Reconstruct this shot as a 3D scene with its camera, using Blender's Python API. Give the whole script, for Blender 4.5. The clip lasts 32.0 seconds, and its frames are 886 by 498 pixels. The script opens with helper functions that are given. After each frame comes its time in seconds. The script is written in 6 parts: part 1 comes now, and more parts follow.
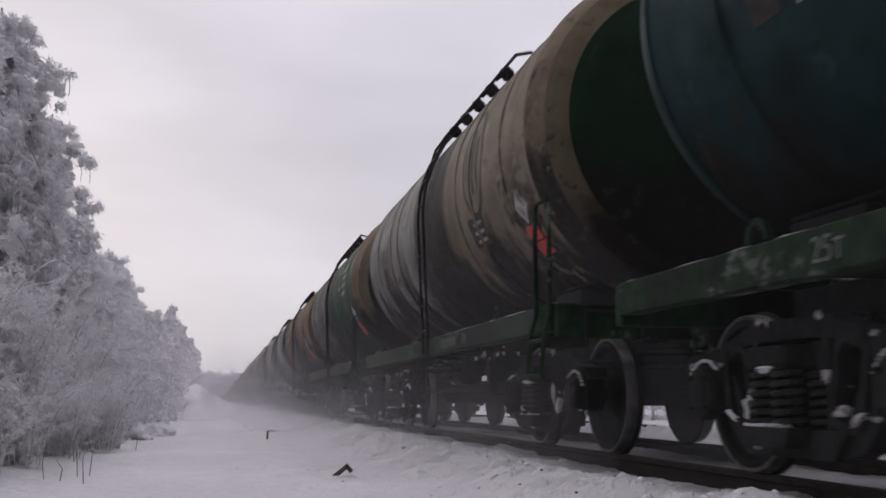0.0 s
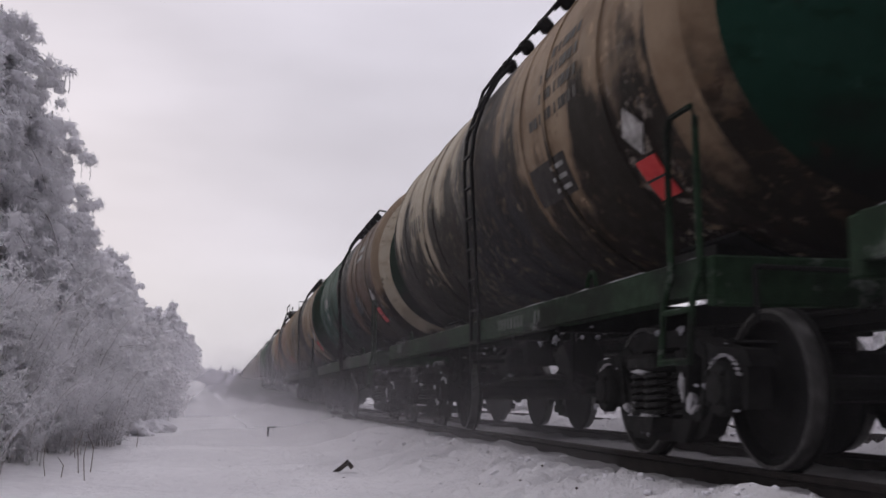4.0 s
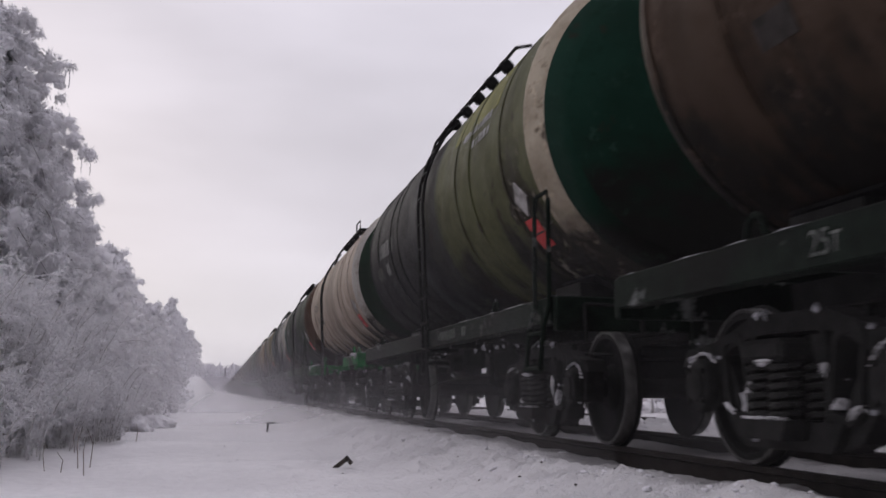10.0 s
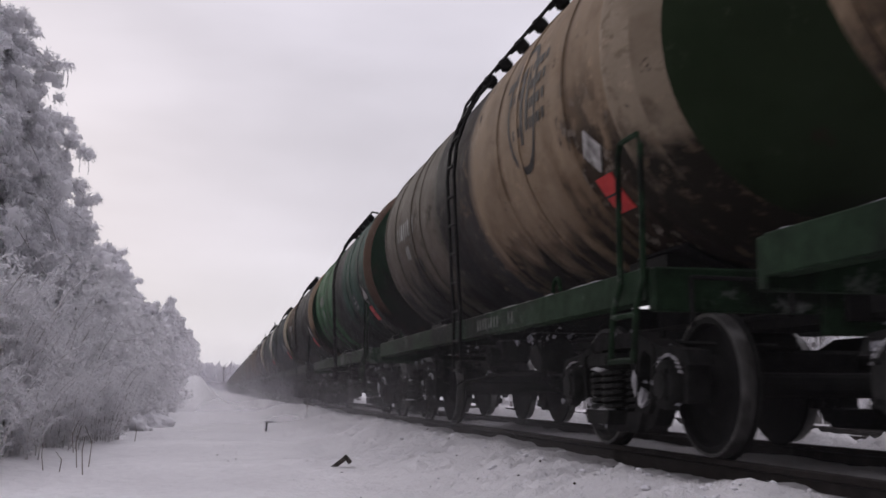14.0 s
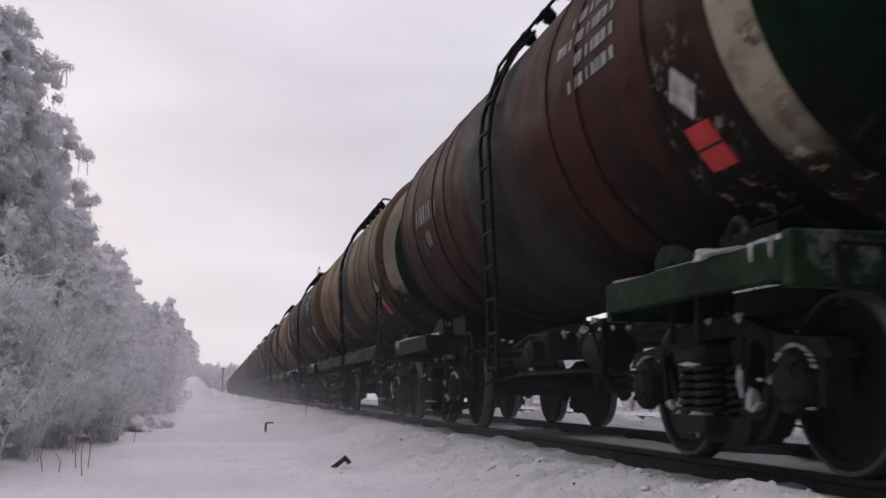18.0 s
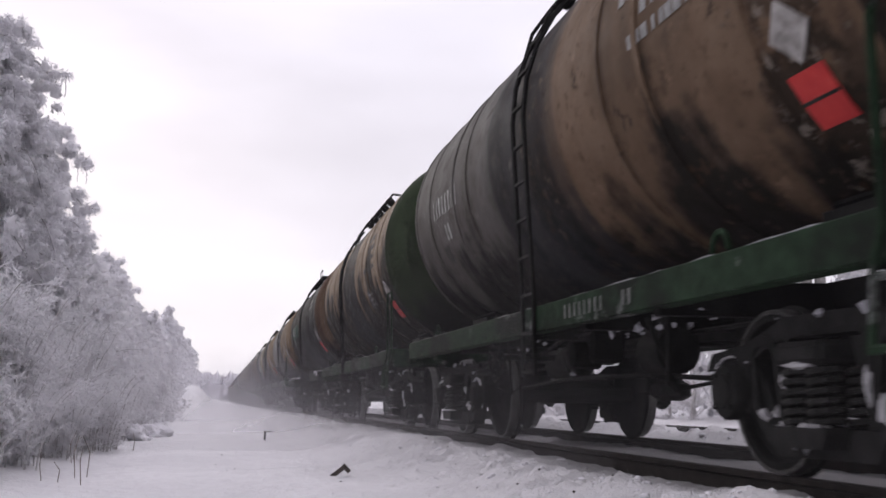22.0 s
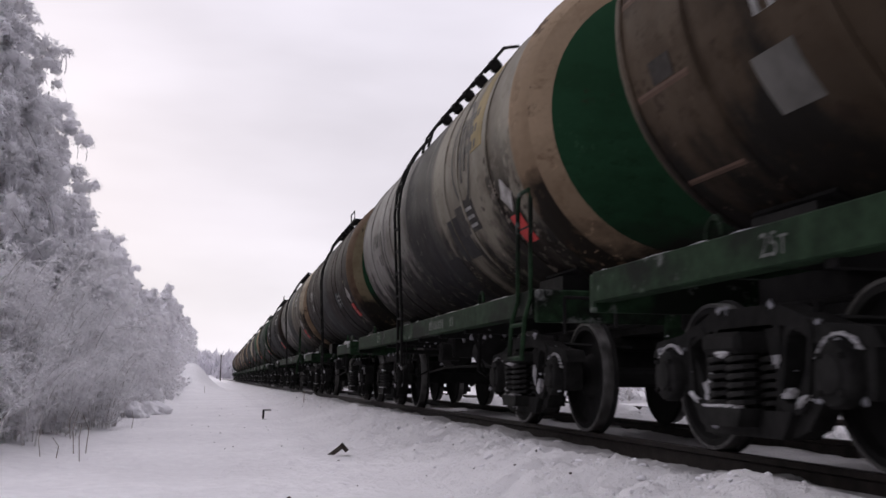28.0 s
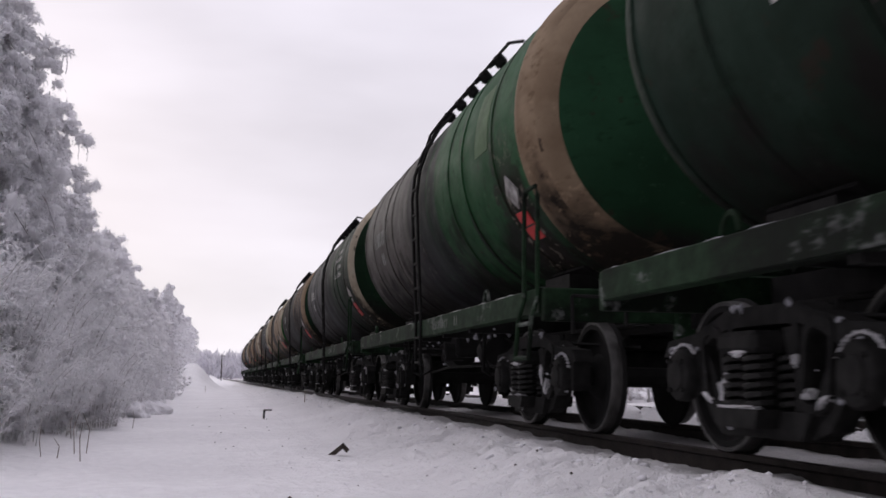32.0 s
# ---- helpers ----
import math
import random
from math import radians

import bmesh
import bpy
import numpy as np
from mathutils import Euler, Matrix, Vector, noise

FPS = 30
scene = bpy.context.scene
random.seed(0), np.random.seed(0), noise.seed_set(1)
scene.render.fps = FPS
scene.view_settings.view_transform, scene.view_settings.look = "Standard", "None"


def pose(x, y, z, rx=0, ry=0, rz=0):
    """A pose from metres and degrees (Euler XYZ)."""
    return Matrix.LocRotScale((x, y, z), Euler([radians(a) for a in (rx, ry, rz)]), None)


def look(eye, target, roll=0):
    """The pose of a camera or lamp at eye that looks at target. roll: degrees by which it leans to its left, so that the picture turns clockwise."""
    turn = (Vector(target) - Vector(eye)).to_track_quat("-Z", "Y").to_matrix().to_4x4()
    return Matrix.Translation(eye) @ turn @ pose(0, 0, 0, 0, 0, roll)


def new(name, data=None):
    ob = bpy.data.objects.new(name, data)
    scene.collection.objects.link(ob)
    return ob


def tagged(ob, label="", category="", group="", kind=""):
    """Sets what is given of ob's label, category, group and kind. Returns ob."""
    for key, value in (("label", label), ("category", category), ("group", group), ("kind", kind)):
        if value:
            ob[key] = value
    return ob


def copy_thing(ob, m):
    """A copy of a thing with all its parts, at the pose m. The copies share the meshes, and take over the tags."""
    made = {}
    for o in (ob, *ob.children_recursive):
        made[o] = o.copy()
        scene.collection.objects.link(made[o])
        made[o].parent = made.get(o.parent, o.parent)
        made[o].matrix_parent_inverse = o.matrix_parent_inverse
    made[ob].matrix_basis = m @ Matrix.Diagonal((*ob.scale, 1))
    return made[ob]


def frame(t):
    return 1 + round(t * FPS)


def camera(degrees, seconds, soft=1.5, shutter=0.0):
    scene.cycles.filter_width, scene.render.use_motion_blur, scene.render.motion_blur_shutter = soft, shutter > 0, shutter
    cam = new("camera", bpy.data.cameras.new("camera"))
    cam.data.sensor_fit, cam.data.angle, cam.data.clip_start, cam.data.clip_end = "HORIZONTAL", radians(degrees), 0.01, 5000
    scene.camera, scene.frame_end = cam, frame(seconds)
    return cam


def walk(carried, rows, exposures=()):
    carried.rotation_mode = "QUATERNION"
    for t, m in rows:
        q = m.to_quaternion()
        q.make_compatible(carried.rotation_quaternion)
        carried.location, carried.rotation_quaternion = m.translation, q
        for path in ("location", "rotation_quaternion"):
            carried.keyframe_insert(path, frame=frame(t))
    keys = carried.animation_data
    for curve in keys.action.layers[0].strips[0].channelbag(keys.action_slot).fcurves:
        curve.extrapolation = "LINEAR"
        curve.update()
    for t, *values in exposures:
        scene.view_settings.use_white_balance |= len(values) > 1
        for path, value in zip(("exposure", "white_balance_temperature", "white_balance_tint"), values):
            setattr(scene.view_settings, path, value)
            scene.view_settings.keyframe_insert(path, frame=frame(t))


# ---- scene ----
RAIL_X = 4.015          # centre line of the track on which the train runs
EYE = (0.0, 0.0, 0.4365)
LENS = 46.9

# camera: hand-steady, it only tilts and turns a little (seconds, yaw, pitch, roll)
TURNS = [
    (0, -12.18, 8.39, -0.09), (0.5, -12.17, 8.37, -0.12), (1, -12.19, 8.19, -0.12), (1.5, -12.20, 8.12, -0.06),
    (2, -12.18, 8.16, -0.25), (2.5, -12.17, 8.22, -0.09), (3, -12.15, 8.19, -0.03), (3.5, -12.15, 8.17, -0.02),
    (5.5, -12.10, 8.36, -0.09), (6, -12.15, 8.55, -0.26), (6.5, -12.21, 8.78, -0.21), (7, -12.13, 8.47, -0.37),
    (7.5, -12.13, 8.45, -0.27), (8, -12.13, 8.34, -0.40), (8.5, -12.17, 8.46, -0.38), (9, -12.15, 8.17, -0.01),
    (9.5, -12.21, 8.04, -0.05), (10, -12.18, 7.97, -0.16), (10.5, -12.21, 8.02, 0.09), (11, -12.21, 7.96, -0.01),
    (11.5, -12.24, 8.07, -0.20), (12, -12.33, 8.13, -0.04), (12.5, -12.29, 8.26, -0.11), (13, -12.29, 8.17, -0.18),
    (13.5, -12.31, 8.07, -0.13), (14, -12.25, 7.91, -0.09), (14.5, -12.29, 7.83, -0.15), (16.5, -12.29, 7.78, -0.10),
    (17, -12.28, 7.87, -0.10), (17.5, -12.29, 7.89, 0.02), (18, -12.29, 7.94, -0.02), (18.5, -12.23, 8.03, -0.13),
    (19, -12.24, 8.07, -0.15), (19.5, -12.26, 7.81, -0.18), (20, -12.26, 7.88, -0.15), (20.5, -12.27, 7.90, -0.14),
    (21, -12.38, 8.21, -0.16), (21.5, -12.33, 8.50, -0.05), (22, -12.32, 8.38, 0.11), (22.5, -12.28, 8.07, -0.15),
    (23, -12.30, 7.83, -0.37), (23.5, -12.35, 7.65, -0.34), (24, -12.34, 7.72, -0.49), (24.5, -12.34, 7.68, -0.39),
    (25, -12.35, 7.71, -0.31), (25.5, -12.33, 7.79, -0.26), (27.5, -12.38, 7.50, -0.50), (28, -12.42, 7.32, -0.51),
    (28.5, -12.38, 7.45, -0.46), (29, -12.38, 7.39, -0.41), (29.5, -12.38, 7.35, -0.47), (30, -12.42, 7.28, -0.52),
    (30.5, -12.39, 7.29, -0.44), (31, -12.41, 7.39, -0.57), (31.5, -12.38, 7.33, -0.52), (32, -12.38, 7.32, -0.51),
]
# exposure of the clip's camera (seconds, stops)
STOPS = [(0, 0.0), (3.5, 0.0), (9, 0.03), (14, 0.05), (18.0, 0.1), (18.6, 0.2), (19.0, 0.46), (19.4, 0.8), (20.3, 0.88), (20.9, 0.6), (22, 0.44),
         (24, 0.42), (24.6, 0.26), (25.5, 0.18), (28, 0.28), (32, 0.28)]
cam = camera(LENS, 32.0, soft=1.6, shutter=0.1)
walk(cam, [(t, pose(*EYE, 90 + p, r, w)) for t, w, p, r in TURNS], STOPS)

# ------------------------------------------------------------------ light
world = bpy.data.worlds.new("overcast_sky")
scene.world = world
world.use_nodes = True
SUN_EL, SUN_AZ = 14.0, -16.0   # degrees; azimuth from the track's far end, negative to the left


def build_world():
    nt = world.node_tree
    nt.nodes.clear()
    N, L = nt.nodes.new, nt.links.new
    out = N("ShaderNodeOutputWorld")
    sky = N("ShaderNodeTexSky")
    sky.sky_type = "NISHITA"
    sky.sun_disc = False
    sky.sun_elevation = radians(SUN_EL)
    sky.sun_rotation = radians(SUN_AZ)
    sky.dust_density = 4.0
    b1 = N("ShaderNodeBackground")
    b1.inputs[1].default_value = 0.002
    L(sky.outputs[0], b1.inputs[0])
    # cloud deck: soft grey clouds, brighter and warmer low down
    tc = N("ShaderNodeTexCoord")
    sep = N("ShaderNodeSeparateXYZ")
    L(tc.outputs["Generated"], sep.inputs[0])
    mp = N("ShaderNodeMapping")
    mp.inputs["Scale"].default_value = (1.2, 1.2, 4.0)
    L(tc.outputs["Generated"], mp.inputs[0])
    nz = N("ShaderNodeTexNoise")
    nz.inputs["Scale"].default_value = 2.6
    nz.inputs["Detail"].default_value = 4.0
    nz.inputs["Roughness"].default_value = 0.45
    L(mp.outputs[0], nz.inputs["Vector"])
    ramp = N("ShaderNodeValToRGB")
    e = ramp.color_ramp.elements
    e[0].position, e[0].color = 0.0, (0.966, 0.921, 0.998, 1)
    e[1].position, e[1].color = 1.0, (1.718, 1.627, 1.847, 1)
    m = e.new(0.07)
    m.color = (0.851, 0.822, 0.896, 1)
    m = e.new(0.15)
    m.color = (0.761, 0.727, 0.809, 1)
    m = e.new(0.33)
    m.color = (0.788, 0.753, 0.849, 1)
    m = e.new(0.6)
    m.color = (1.129, 1.068, 1.205, 1)
    L(sep.outputs[2], ramp.inputs[0])
    cl = N("ShaderNodeMapRange")
    cl.inputs["From Min"].default_value, cl.inputs["From Max"].default_value = 0.3, 0.7
    cl.inputs["To Min"].default_value, cl.inputs["To Max"].default_value = 0.88, 1.1
    L(nz.outputs[0], cl.inputs[0])
    mul = N("ShaderNodeVectorMath")
    mul.operation = "SCALE"
    L(ramp.outputs[0], mul.inputs[0])
    L(cl.outputs[0], mul.inputs["Scale"])
    b2 = N("ShaderNodeBackground")
    b2.inputs[1].default_value = 0.855
    away = N("ShaderNodeMapRange")
    away.inputs["From Min"].default_value, away.inputs["From Max"].default_value = -1.0, 0.9
    away.inputs["To Min"].default_value, away.inputs["To Max"].default_value = 0.4, 1.0
    L(sep.outputs[1], away.inputs[0])
    mul2 = N("ShaderNodeVectorMath")
    mul2.operation = "SCALE"
    L(mul.outputs[0], mul2.inputs[0])
    L(away.outputs[0], mul2.inputs["Scale"])
    L(mul2.outputs[0], b2.inputs[0])
    add = N("ShaderNodeAddShader")
    L(b1.outputs[0], add.inputs[0])
    L(b2.outputs[0], add.inputs[1])
    L(add.outputs[0], out.inputs[0])


build_world()
sun = new("sun", bpy.data.lights.new("sun", "SUN"))
sun.data.energy, sun.data.angle, sun.data.color = 0.5, radians(30), (1.0, 0.93, 0.88)
sun.matrix_world = look((0, 0, 50), (-math.sin(radians(SUN_AZ)) * 100, -math.cos(radians(SUN_AZ)) * 100, 50 - math.tan(radians(SUN_EL)) * 100))


# ------------------------------------------------------------------ materials
def node_mat(name):
    m = bpy.data.materials.new(name)
    m.use_nodes = True
    nt = m.node_tree
    nt.nodes.clear()
    out = nt.nodes.new("ShaderNodeOutputMaterial")
    b = nt.nodes.new("ShaderNodeBsdfPrincipled")
    nt.links.new(b.outputs[0], out.inputs[0])
    return m, nt, b


def sock(nt, s, v):
    if hasattr(v, "is_output"):
        nt.links.new(v, s)
    else:
        s.default_value = v


def noise_of(nt, vec, scale, detail=3.0, rough=0.55):
    n = nt.nodes.new("ShaderNodeTexNoise")
    n.inputs["Scale"].default_value = scale
    n.inputs["Detail"].default_value = detail
    n.inputs["Roughness"].default_value = rough
    nt.links.new(vec, n.inputs["Vector"])
    return n.outputs[0]


def ranged(nt, v, a, b, c=0.0, d=1.0):
    n = nt.nodes.new("ShaderNodeMapRange")
    n.inputs["From Min"].default_value, n.inputs["From Max"].default_value = a, b
    n.inputs["To Min"].default_value, n.inputs["To Max"].default_value = c, d
    nt.links.new(v, n.inputs[0])
    return n.outputs[0]


def calc(nt, op, a, b=0.0):
    n = nt.nodes.new("ShaderNodeMath")
    n.operation = op
    sock(nt, n.inputs[0], a)
    sock(nt, n.inputs[1], b)
    return n.outputs[0]


def mixed(nt, f, a, b):
    n = nt.nodes.new("ShaderNodeMix")
    n.data_type = "RGBA"
    sock(nt, n.inputs[0], f)
    sock(nt, n.inputs[6], a)
    sock(nt, n.inputs[7], b)
    return n.outputs[2]


def bump(nt, b, h, strength, dist):
    n = nt.nodes.new("ShaderNodeBump")
    n.inputs["Strength"].default_value = strength
    n.inputs["Distance"].default_value = dist
    nt.links.new(h, n.inputs["Height"])
    nt.links.new(n.outputs[0], b.inputs["Normal"])


def coords(nt, scale=(1, 1, 1), shift=37.0):
    """Object coordinates, scaled, moved by the object's own random number."""
    tc = nt.nodes.new("ShaderNodeTexCoord")
    oi = nt.nodes.new("ShaderNodeObjectInfo")
    mp = nt.nodes.new("ShaderNodeMapping")
    mp.inputs["Scale"].default_value = scale
    nt.links.new(tc.outputs["Object"], mp.inputs["Vector"])
    ad = nt.nodes.new("ShaderNodeVectorMath")
    ad.operation = "ADD"
    nt.links.new(mp.outputs[0], ad.inputs[0])
    sc = calc(nt, "MULTIPLY", oi.outputs["Random"], shift)
    cb = nt.nodes.new("ShaderNodeCombineXYZ")
    for i in range(3):
        nt.links.new(sc, cb.inputs[i])
    nt.links.new(cb.outputs[0], ad.inputs[1])
    return tc.outputs["Object"], ad.outputs[0]


def rgba(c):
    return (c[0], c[1], c[2], 1.0)


PAINTS = {}


def plain(name, c1, c2, rough=0.6, metal=0.0, scale=6.0, fine=60.0, relief=0.3, dist=0.004, gloss=0.07):
    """Two-tone mottled surface with fine grain."""
    if name in PAINTS:
        return PAINTS[name]
    m, nt, b = node_mat(name)
    raw, v = coords(nt)
    big = noise_of(nt, v, scale, 4)
    small = noise_of(nt, v, fine, 2)
    f = calc(nt, "ADD", calc(nt, "MULTIPLY", ranged(nt, big, 0.3, 0.7), 0.75), calc(nt, "MULTIPLY", small, 0.25))
    sock(nt, b.inputs["Base Color"], mixed(nt, f, rgba(c1), rgba(c2)))
    sock(nt, b.inputs["Roughness"], ranged(nt, small, 0.2, 0.8, max(rough - 0.12, 0.05), min(rough + 0.12, 1)))
    b.inputs["Metallic"].default_value = metal
    b.inputs["Specular IOR Level"].default_value = gloss
    bump(nt, b, calc(nt, "ADD", big, calc(nt, "MULTIPLY", small, 0.4)), relief, dist)
    PAINTS[name] = m
    return m


def tank_paint(name, front, rear, soot=1.0, dirt_shade=(0.0108, 0.0098, 0.0088), streak=0.3, heavy=0.0):
    """Old tank paint: two colours front and rear, soft oil runs, stained weld seams, spills below the hatch, grime and
    painted underside shade with a ragged upper edge.
    """
    if name in PAINTS:
        return PAINTS[name]
    rs = random.Random(name)
    wear = 0.2 if 0 < soot < 0.5 else 1.0    # newly painted tanks are hardly worn
    m, nt, b = node_mat(name)
    raw, v = coords(nt)
    sep = nt.nodes.new("ShaderNodeSeparateXYZ")
    nt.links.new(raw, sep.inputs[0])
    x, y, z = sep.outputs
    _, vs = coords(nt, (0.16, 1.5, 0.16), 23.0)
    _, vf = coords(nt, (0.28, 1.9, 0.4), 31.0)
    _, vt = coords(nt, (0.7, 1.1, 1.5), 17.0)
    n1 = noise_of(nt, v, 0.7, 4, 0.55)
    n2 = noise_of(nt, vs, 1.0, 4, 0.55)      # broad runs down the barrel
    nf = noise_of(nt, vf, 1.0, 2, 0.45)       # narrow runs
    n3 = noise_of(nt, v, 26.0, 3)
    n4 = noise_of(nt, v, 3.0, 5, 0.65)
    n5 = noise_of(nt, vt, 1.6, 5, 0.6)       # ragged patches

    def both(k, add=0.0):
        return [rgba(tuple(min(c * q + add, 0.8) for c, q in zip(col, k))) for col in (front, rear)]
    half = ranged(nt, calc(nt, "ADD", y, calc(nt, "MULTIPLY", n1, 0.9)), 0.35, 0.6)
    col = mixed(nt, half, rgba(front), rgba(rear))
    # chalky and darker fields
    col = mixed(nt, ranged(nt, n1, 0.42, 0.68, 0, 0.6), col, mixed(nt, half, *both((1.35, 1.35, 1.35), 0.004)))
    col = mixed(nt, ranged(nt, n5, 0.5, 0.62, 0, 0.35), col, mixed(nt, half, *both((0.6, 0.52, 0.47))))
    col = mixed(nt, ranged(nt, n3, 0.35, 0.7, 0, 0.14), col, mixed(nt, half, *both((0.5, 0.5, 0.5))))
    # soft oil runs, only where the barrel is stained
    run = calc(nt, "MULTIPLY", ranged(nt, nf, 0.46, 0.64), ranged(nt, n1, 0.62 - 0.25 * heavy, 0.4 - 0.2 * heavy))
    col = mixed(nt, calc(nt, "MULTIPLY", run, min(streak * (1.5 + 1.2 * heavy), 0.95) * wear), col, mixed(nt, half, *both((0.33, 0.3, 0.28))))
    if soot > 0:
        # stained weld seams
        for ys in (-3.85, -1.95, 1.95, 3.85):
            line = ranged(nt, calc(nt, "ABSOLUTE", calc(nt, "ADD", y, -ys + 0.03)), 0.02, 0.09, 0.75, 0)
            col = mixed(nt, calc(nt, "MULTIPLY", line, ranged(nt, n5, 0.35, 0.55, 0.15, 1.0)), col, mixed(nt, half, *both((0.3, 0.27, 0.25))))
    # grime and painted underside shade from below, edge ragged and carried up in runs
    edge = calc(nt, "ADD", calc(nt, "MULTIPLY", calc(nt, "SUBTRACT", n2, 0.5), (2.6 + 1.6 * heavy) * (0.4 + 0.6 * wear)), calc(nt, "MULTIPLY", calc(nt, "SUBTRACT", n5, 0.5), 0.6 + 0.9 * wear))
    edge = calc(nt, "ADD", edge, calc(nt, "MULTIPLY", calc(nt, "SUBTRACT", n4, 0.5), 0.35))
    # on the ends (soot 0) the shade low on the caps is coloured in
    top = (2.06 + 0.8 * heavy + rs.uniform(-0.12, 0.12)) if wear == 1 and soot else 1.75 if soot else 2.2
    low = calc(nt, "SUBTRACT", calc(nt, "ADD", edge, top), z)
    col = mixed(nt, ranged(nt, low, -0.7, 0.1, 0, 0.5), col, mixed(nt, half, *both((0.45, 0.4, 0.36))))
    col = mixed(nt, ranged(nt, low, 0.0, 0.4, 0, 0.95), col, rgba(dirt_shade))
    # spilt oil below the hatch: black with a grey bloom in runs
    ay = calc(nt, "ABSOLUTE", calc(nt, "ADD", calc(nt, "ADD", y, 0.1 + rs.uniform(-0.25, 0.25)), calc(nt, "MULTIPLY", calc(nt, "SUBTRACT", n2, 0.5), 1.9)))
    spill = calc(nt, "MULTIPLY", ranged(nt, ay, 0.75, 1.2, 1, 0), soot)
    bloom = mixed(nt, ranged(nt, calc(nt, "ADD", nf, calc(nt, "MULTIPLY", n4, 0.4)), 0.62, 0.84, 0, 0.8), (0.010, 0.0098, 0.0108, 1), (0.034, 0.034, 0.037, 1))
    col = mixed(nt, spill, col, bloom)
    # dark smear with flaked paint behind the hazard plates
    if soot > 0:
        near_end = ranged(nt, calc(nt, "ABSOLUTE", calc(nt, "ADD", calc(nt, "ADD", y, 4.12), calc(nt, "MULTIPLY", calc(nt, "SUBTRACT", n4, 0.5), 1.5))), 0.26, 0.36, 1, 0)
        near_end = calc(nt, "MULTIPLY", near_end, ranged(nt, calc(nt, "ADD", z, calc(nt, "MULTIPLY", n4, 1.0)), 2.75, 3.35, soot * 0.9, 0.0))
        col = mixed(nt, near_end, col, (0.013, 0.010, 0.008, 1))
        col = mixed(nt, calc(nt, "MULTIPLY", near_end, ranged(nt, noise_of(nt, v, 7.0, 5, 0.7), 0.57, 0.6, 0, 0.8)), col, (0.22, 0.19, 0.16, 1))
    # scabs where the paint is gone, and fields of flaked, chalky specks
    col = mixed(nt, ranged(nt, noise_of(nt, v, 2.4, 6, 0.7), 0.62, 0.655, 0, 0.75 * wear), col, (0.024, 0.016, 0.012, 1))
    field = ranged(nt, noise_of(nt, vt, 1.1, 3), 0.5, 0.62)
    col = mixed(nt, calc(nt, "MULTIPLY", field, ranged(nt, noise_of(nt, v, 9.0, 5, 0.72), 0.58, 0.63, 0, 0.45 * wear)), col, mixed(nt, half, *both((1.7, 1.6, 1.5), 0.02)))
    col = mixed(nt, calc(nt, "MULTIPLY", ranged(nt, n1, 0.45, 0.55), ranged(nt, noise_of(nt, vt, 6.0, 5, 0.7), 0.55, 0.63, 0, 0.6 * wear)), col, mixed(nt, half, *both((0.45, 0.4, 0.36))))
    sock(nt, b.inputs["Base Color"], col)
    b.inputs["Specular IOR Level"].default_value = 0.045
    sock(nt, b.inputs["Roughness"], ranged(nt, n4, 0.3, 0.7, 0.55, 0.8))
    bump(nt, b, calc(nt, "ADD", calc(nt, "MULTIPLY", n1, 2.0), calc(nt, "ADD", calc(nt, "MULTIPLY", n4, 0.35), calc(nt, "MULTIPLY", n3, 0.12))), 0.3, 0.02)
    PAINTS[name] = m
    return m


def snow_mat(name, c1, c2, lumps=7.0, relief=0.7, dist=0.045, line=False):
    """Snow; beside the line greyed for soiling by trains and for the shade under them."""
    m, nt, b = node_mat(name)
    raw, v = coords(nt, (1, 1, 1), 0.0)
    n1 = noise_of(nt, v, 0.6, 5, 0.55)
    n2 = noise_of(nt, v, lumps, 5, 0.6)
    n3 = noise_of(nt, v, 90.0, 2)
    col = mixed(nt, ranged(nt, calc(nt, "ADD", calc(nt, "MULTIPLY", n1, 0.5), calc(nt, "MULTIPLY", n2, 0.5)), 0.35, 0.65), rgba(c1), rgba(c2))
    if line:
        sep = nt.nodes.new("ShaderNodeSeparateXYZ")
        nt.links.new(raw, sep.inputs[0])
        d = calc(nt, "ABSOLUTE", calc(nt, "SUBTRACT", sep.outputs[0], RAIL_X))
        d = calc(nt, "ADD", d, calc(nt, "MULTIPLY", calc(nt, "SUBTRACT", n1, 0.5), 0.8))
        # grey of soiled snow, deepened by the train's shade put into the colour
        col = mixed(nt, calc(nt, "MULTIPLY", ranged(nt, d, 1.2, 3.2, 1, 0), ranged(nt, n2, 0.3, 0.7, 0.25, 0.6)), col, (0.36, 0.345, 0.34, 1))
        col = mixed(nt, ranged(nt, d, 0.95, 1.35, 0.6, 0), col, (0.22, 0.21, 0.205, 1))
        specks = noise_of(nt, v, 34.0, 3, 0.6)
        col = mixed(nt, calc(nt, "MULTIPLY", ranged(nt, specks, 0.66, 0.72, 0, 0.6), ranged(nt, d, 1.4, 4.6, 1, 0.15)), col, (0.13, 0.11, 0.095, 1))
    sock(nt, b.inputs["Base Color"], col)
    b.inputs["Roughness"].default_value = 0.85
    b.inputs["Specular IOR Level"].default_value = 0.25
    bump(nt, b, calc(nt, "ADD", n2, calc(nt, "MULTIPLY", n3, 0.15)), relief, dist)
    return m


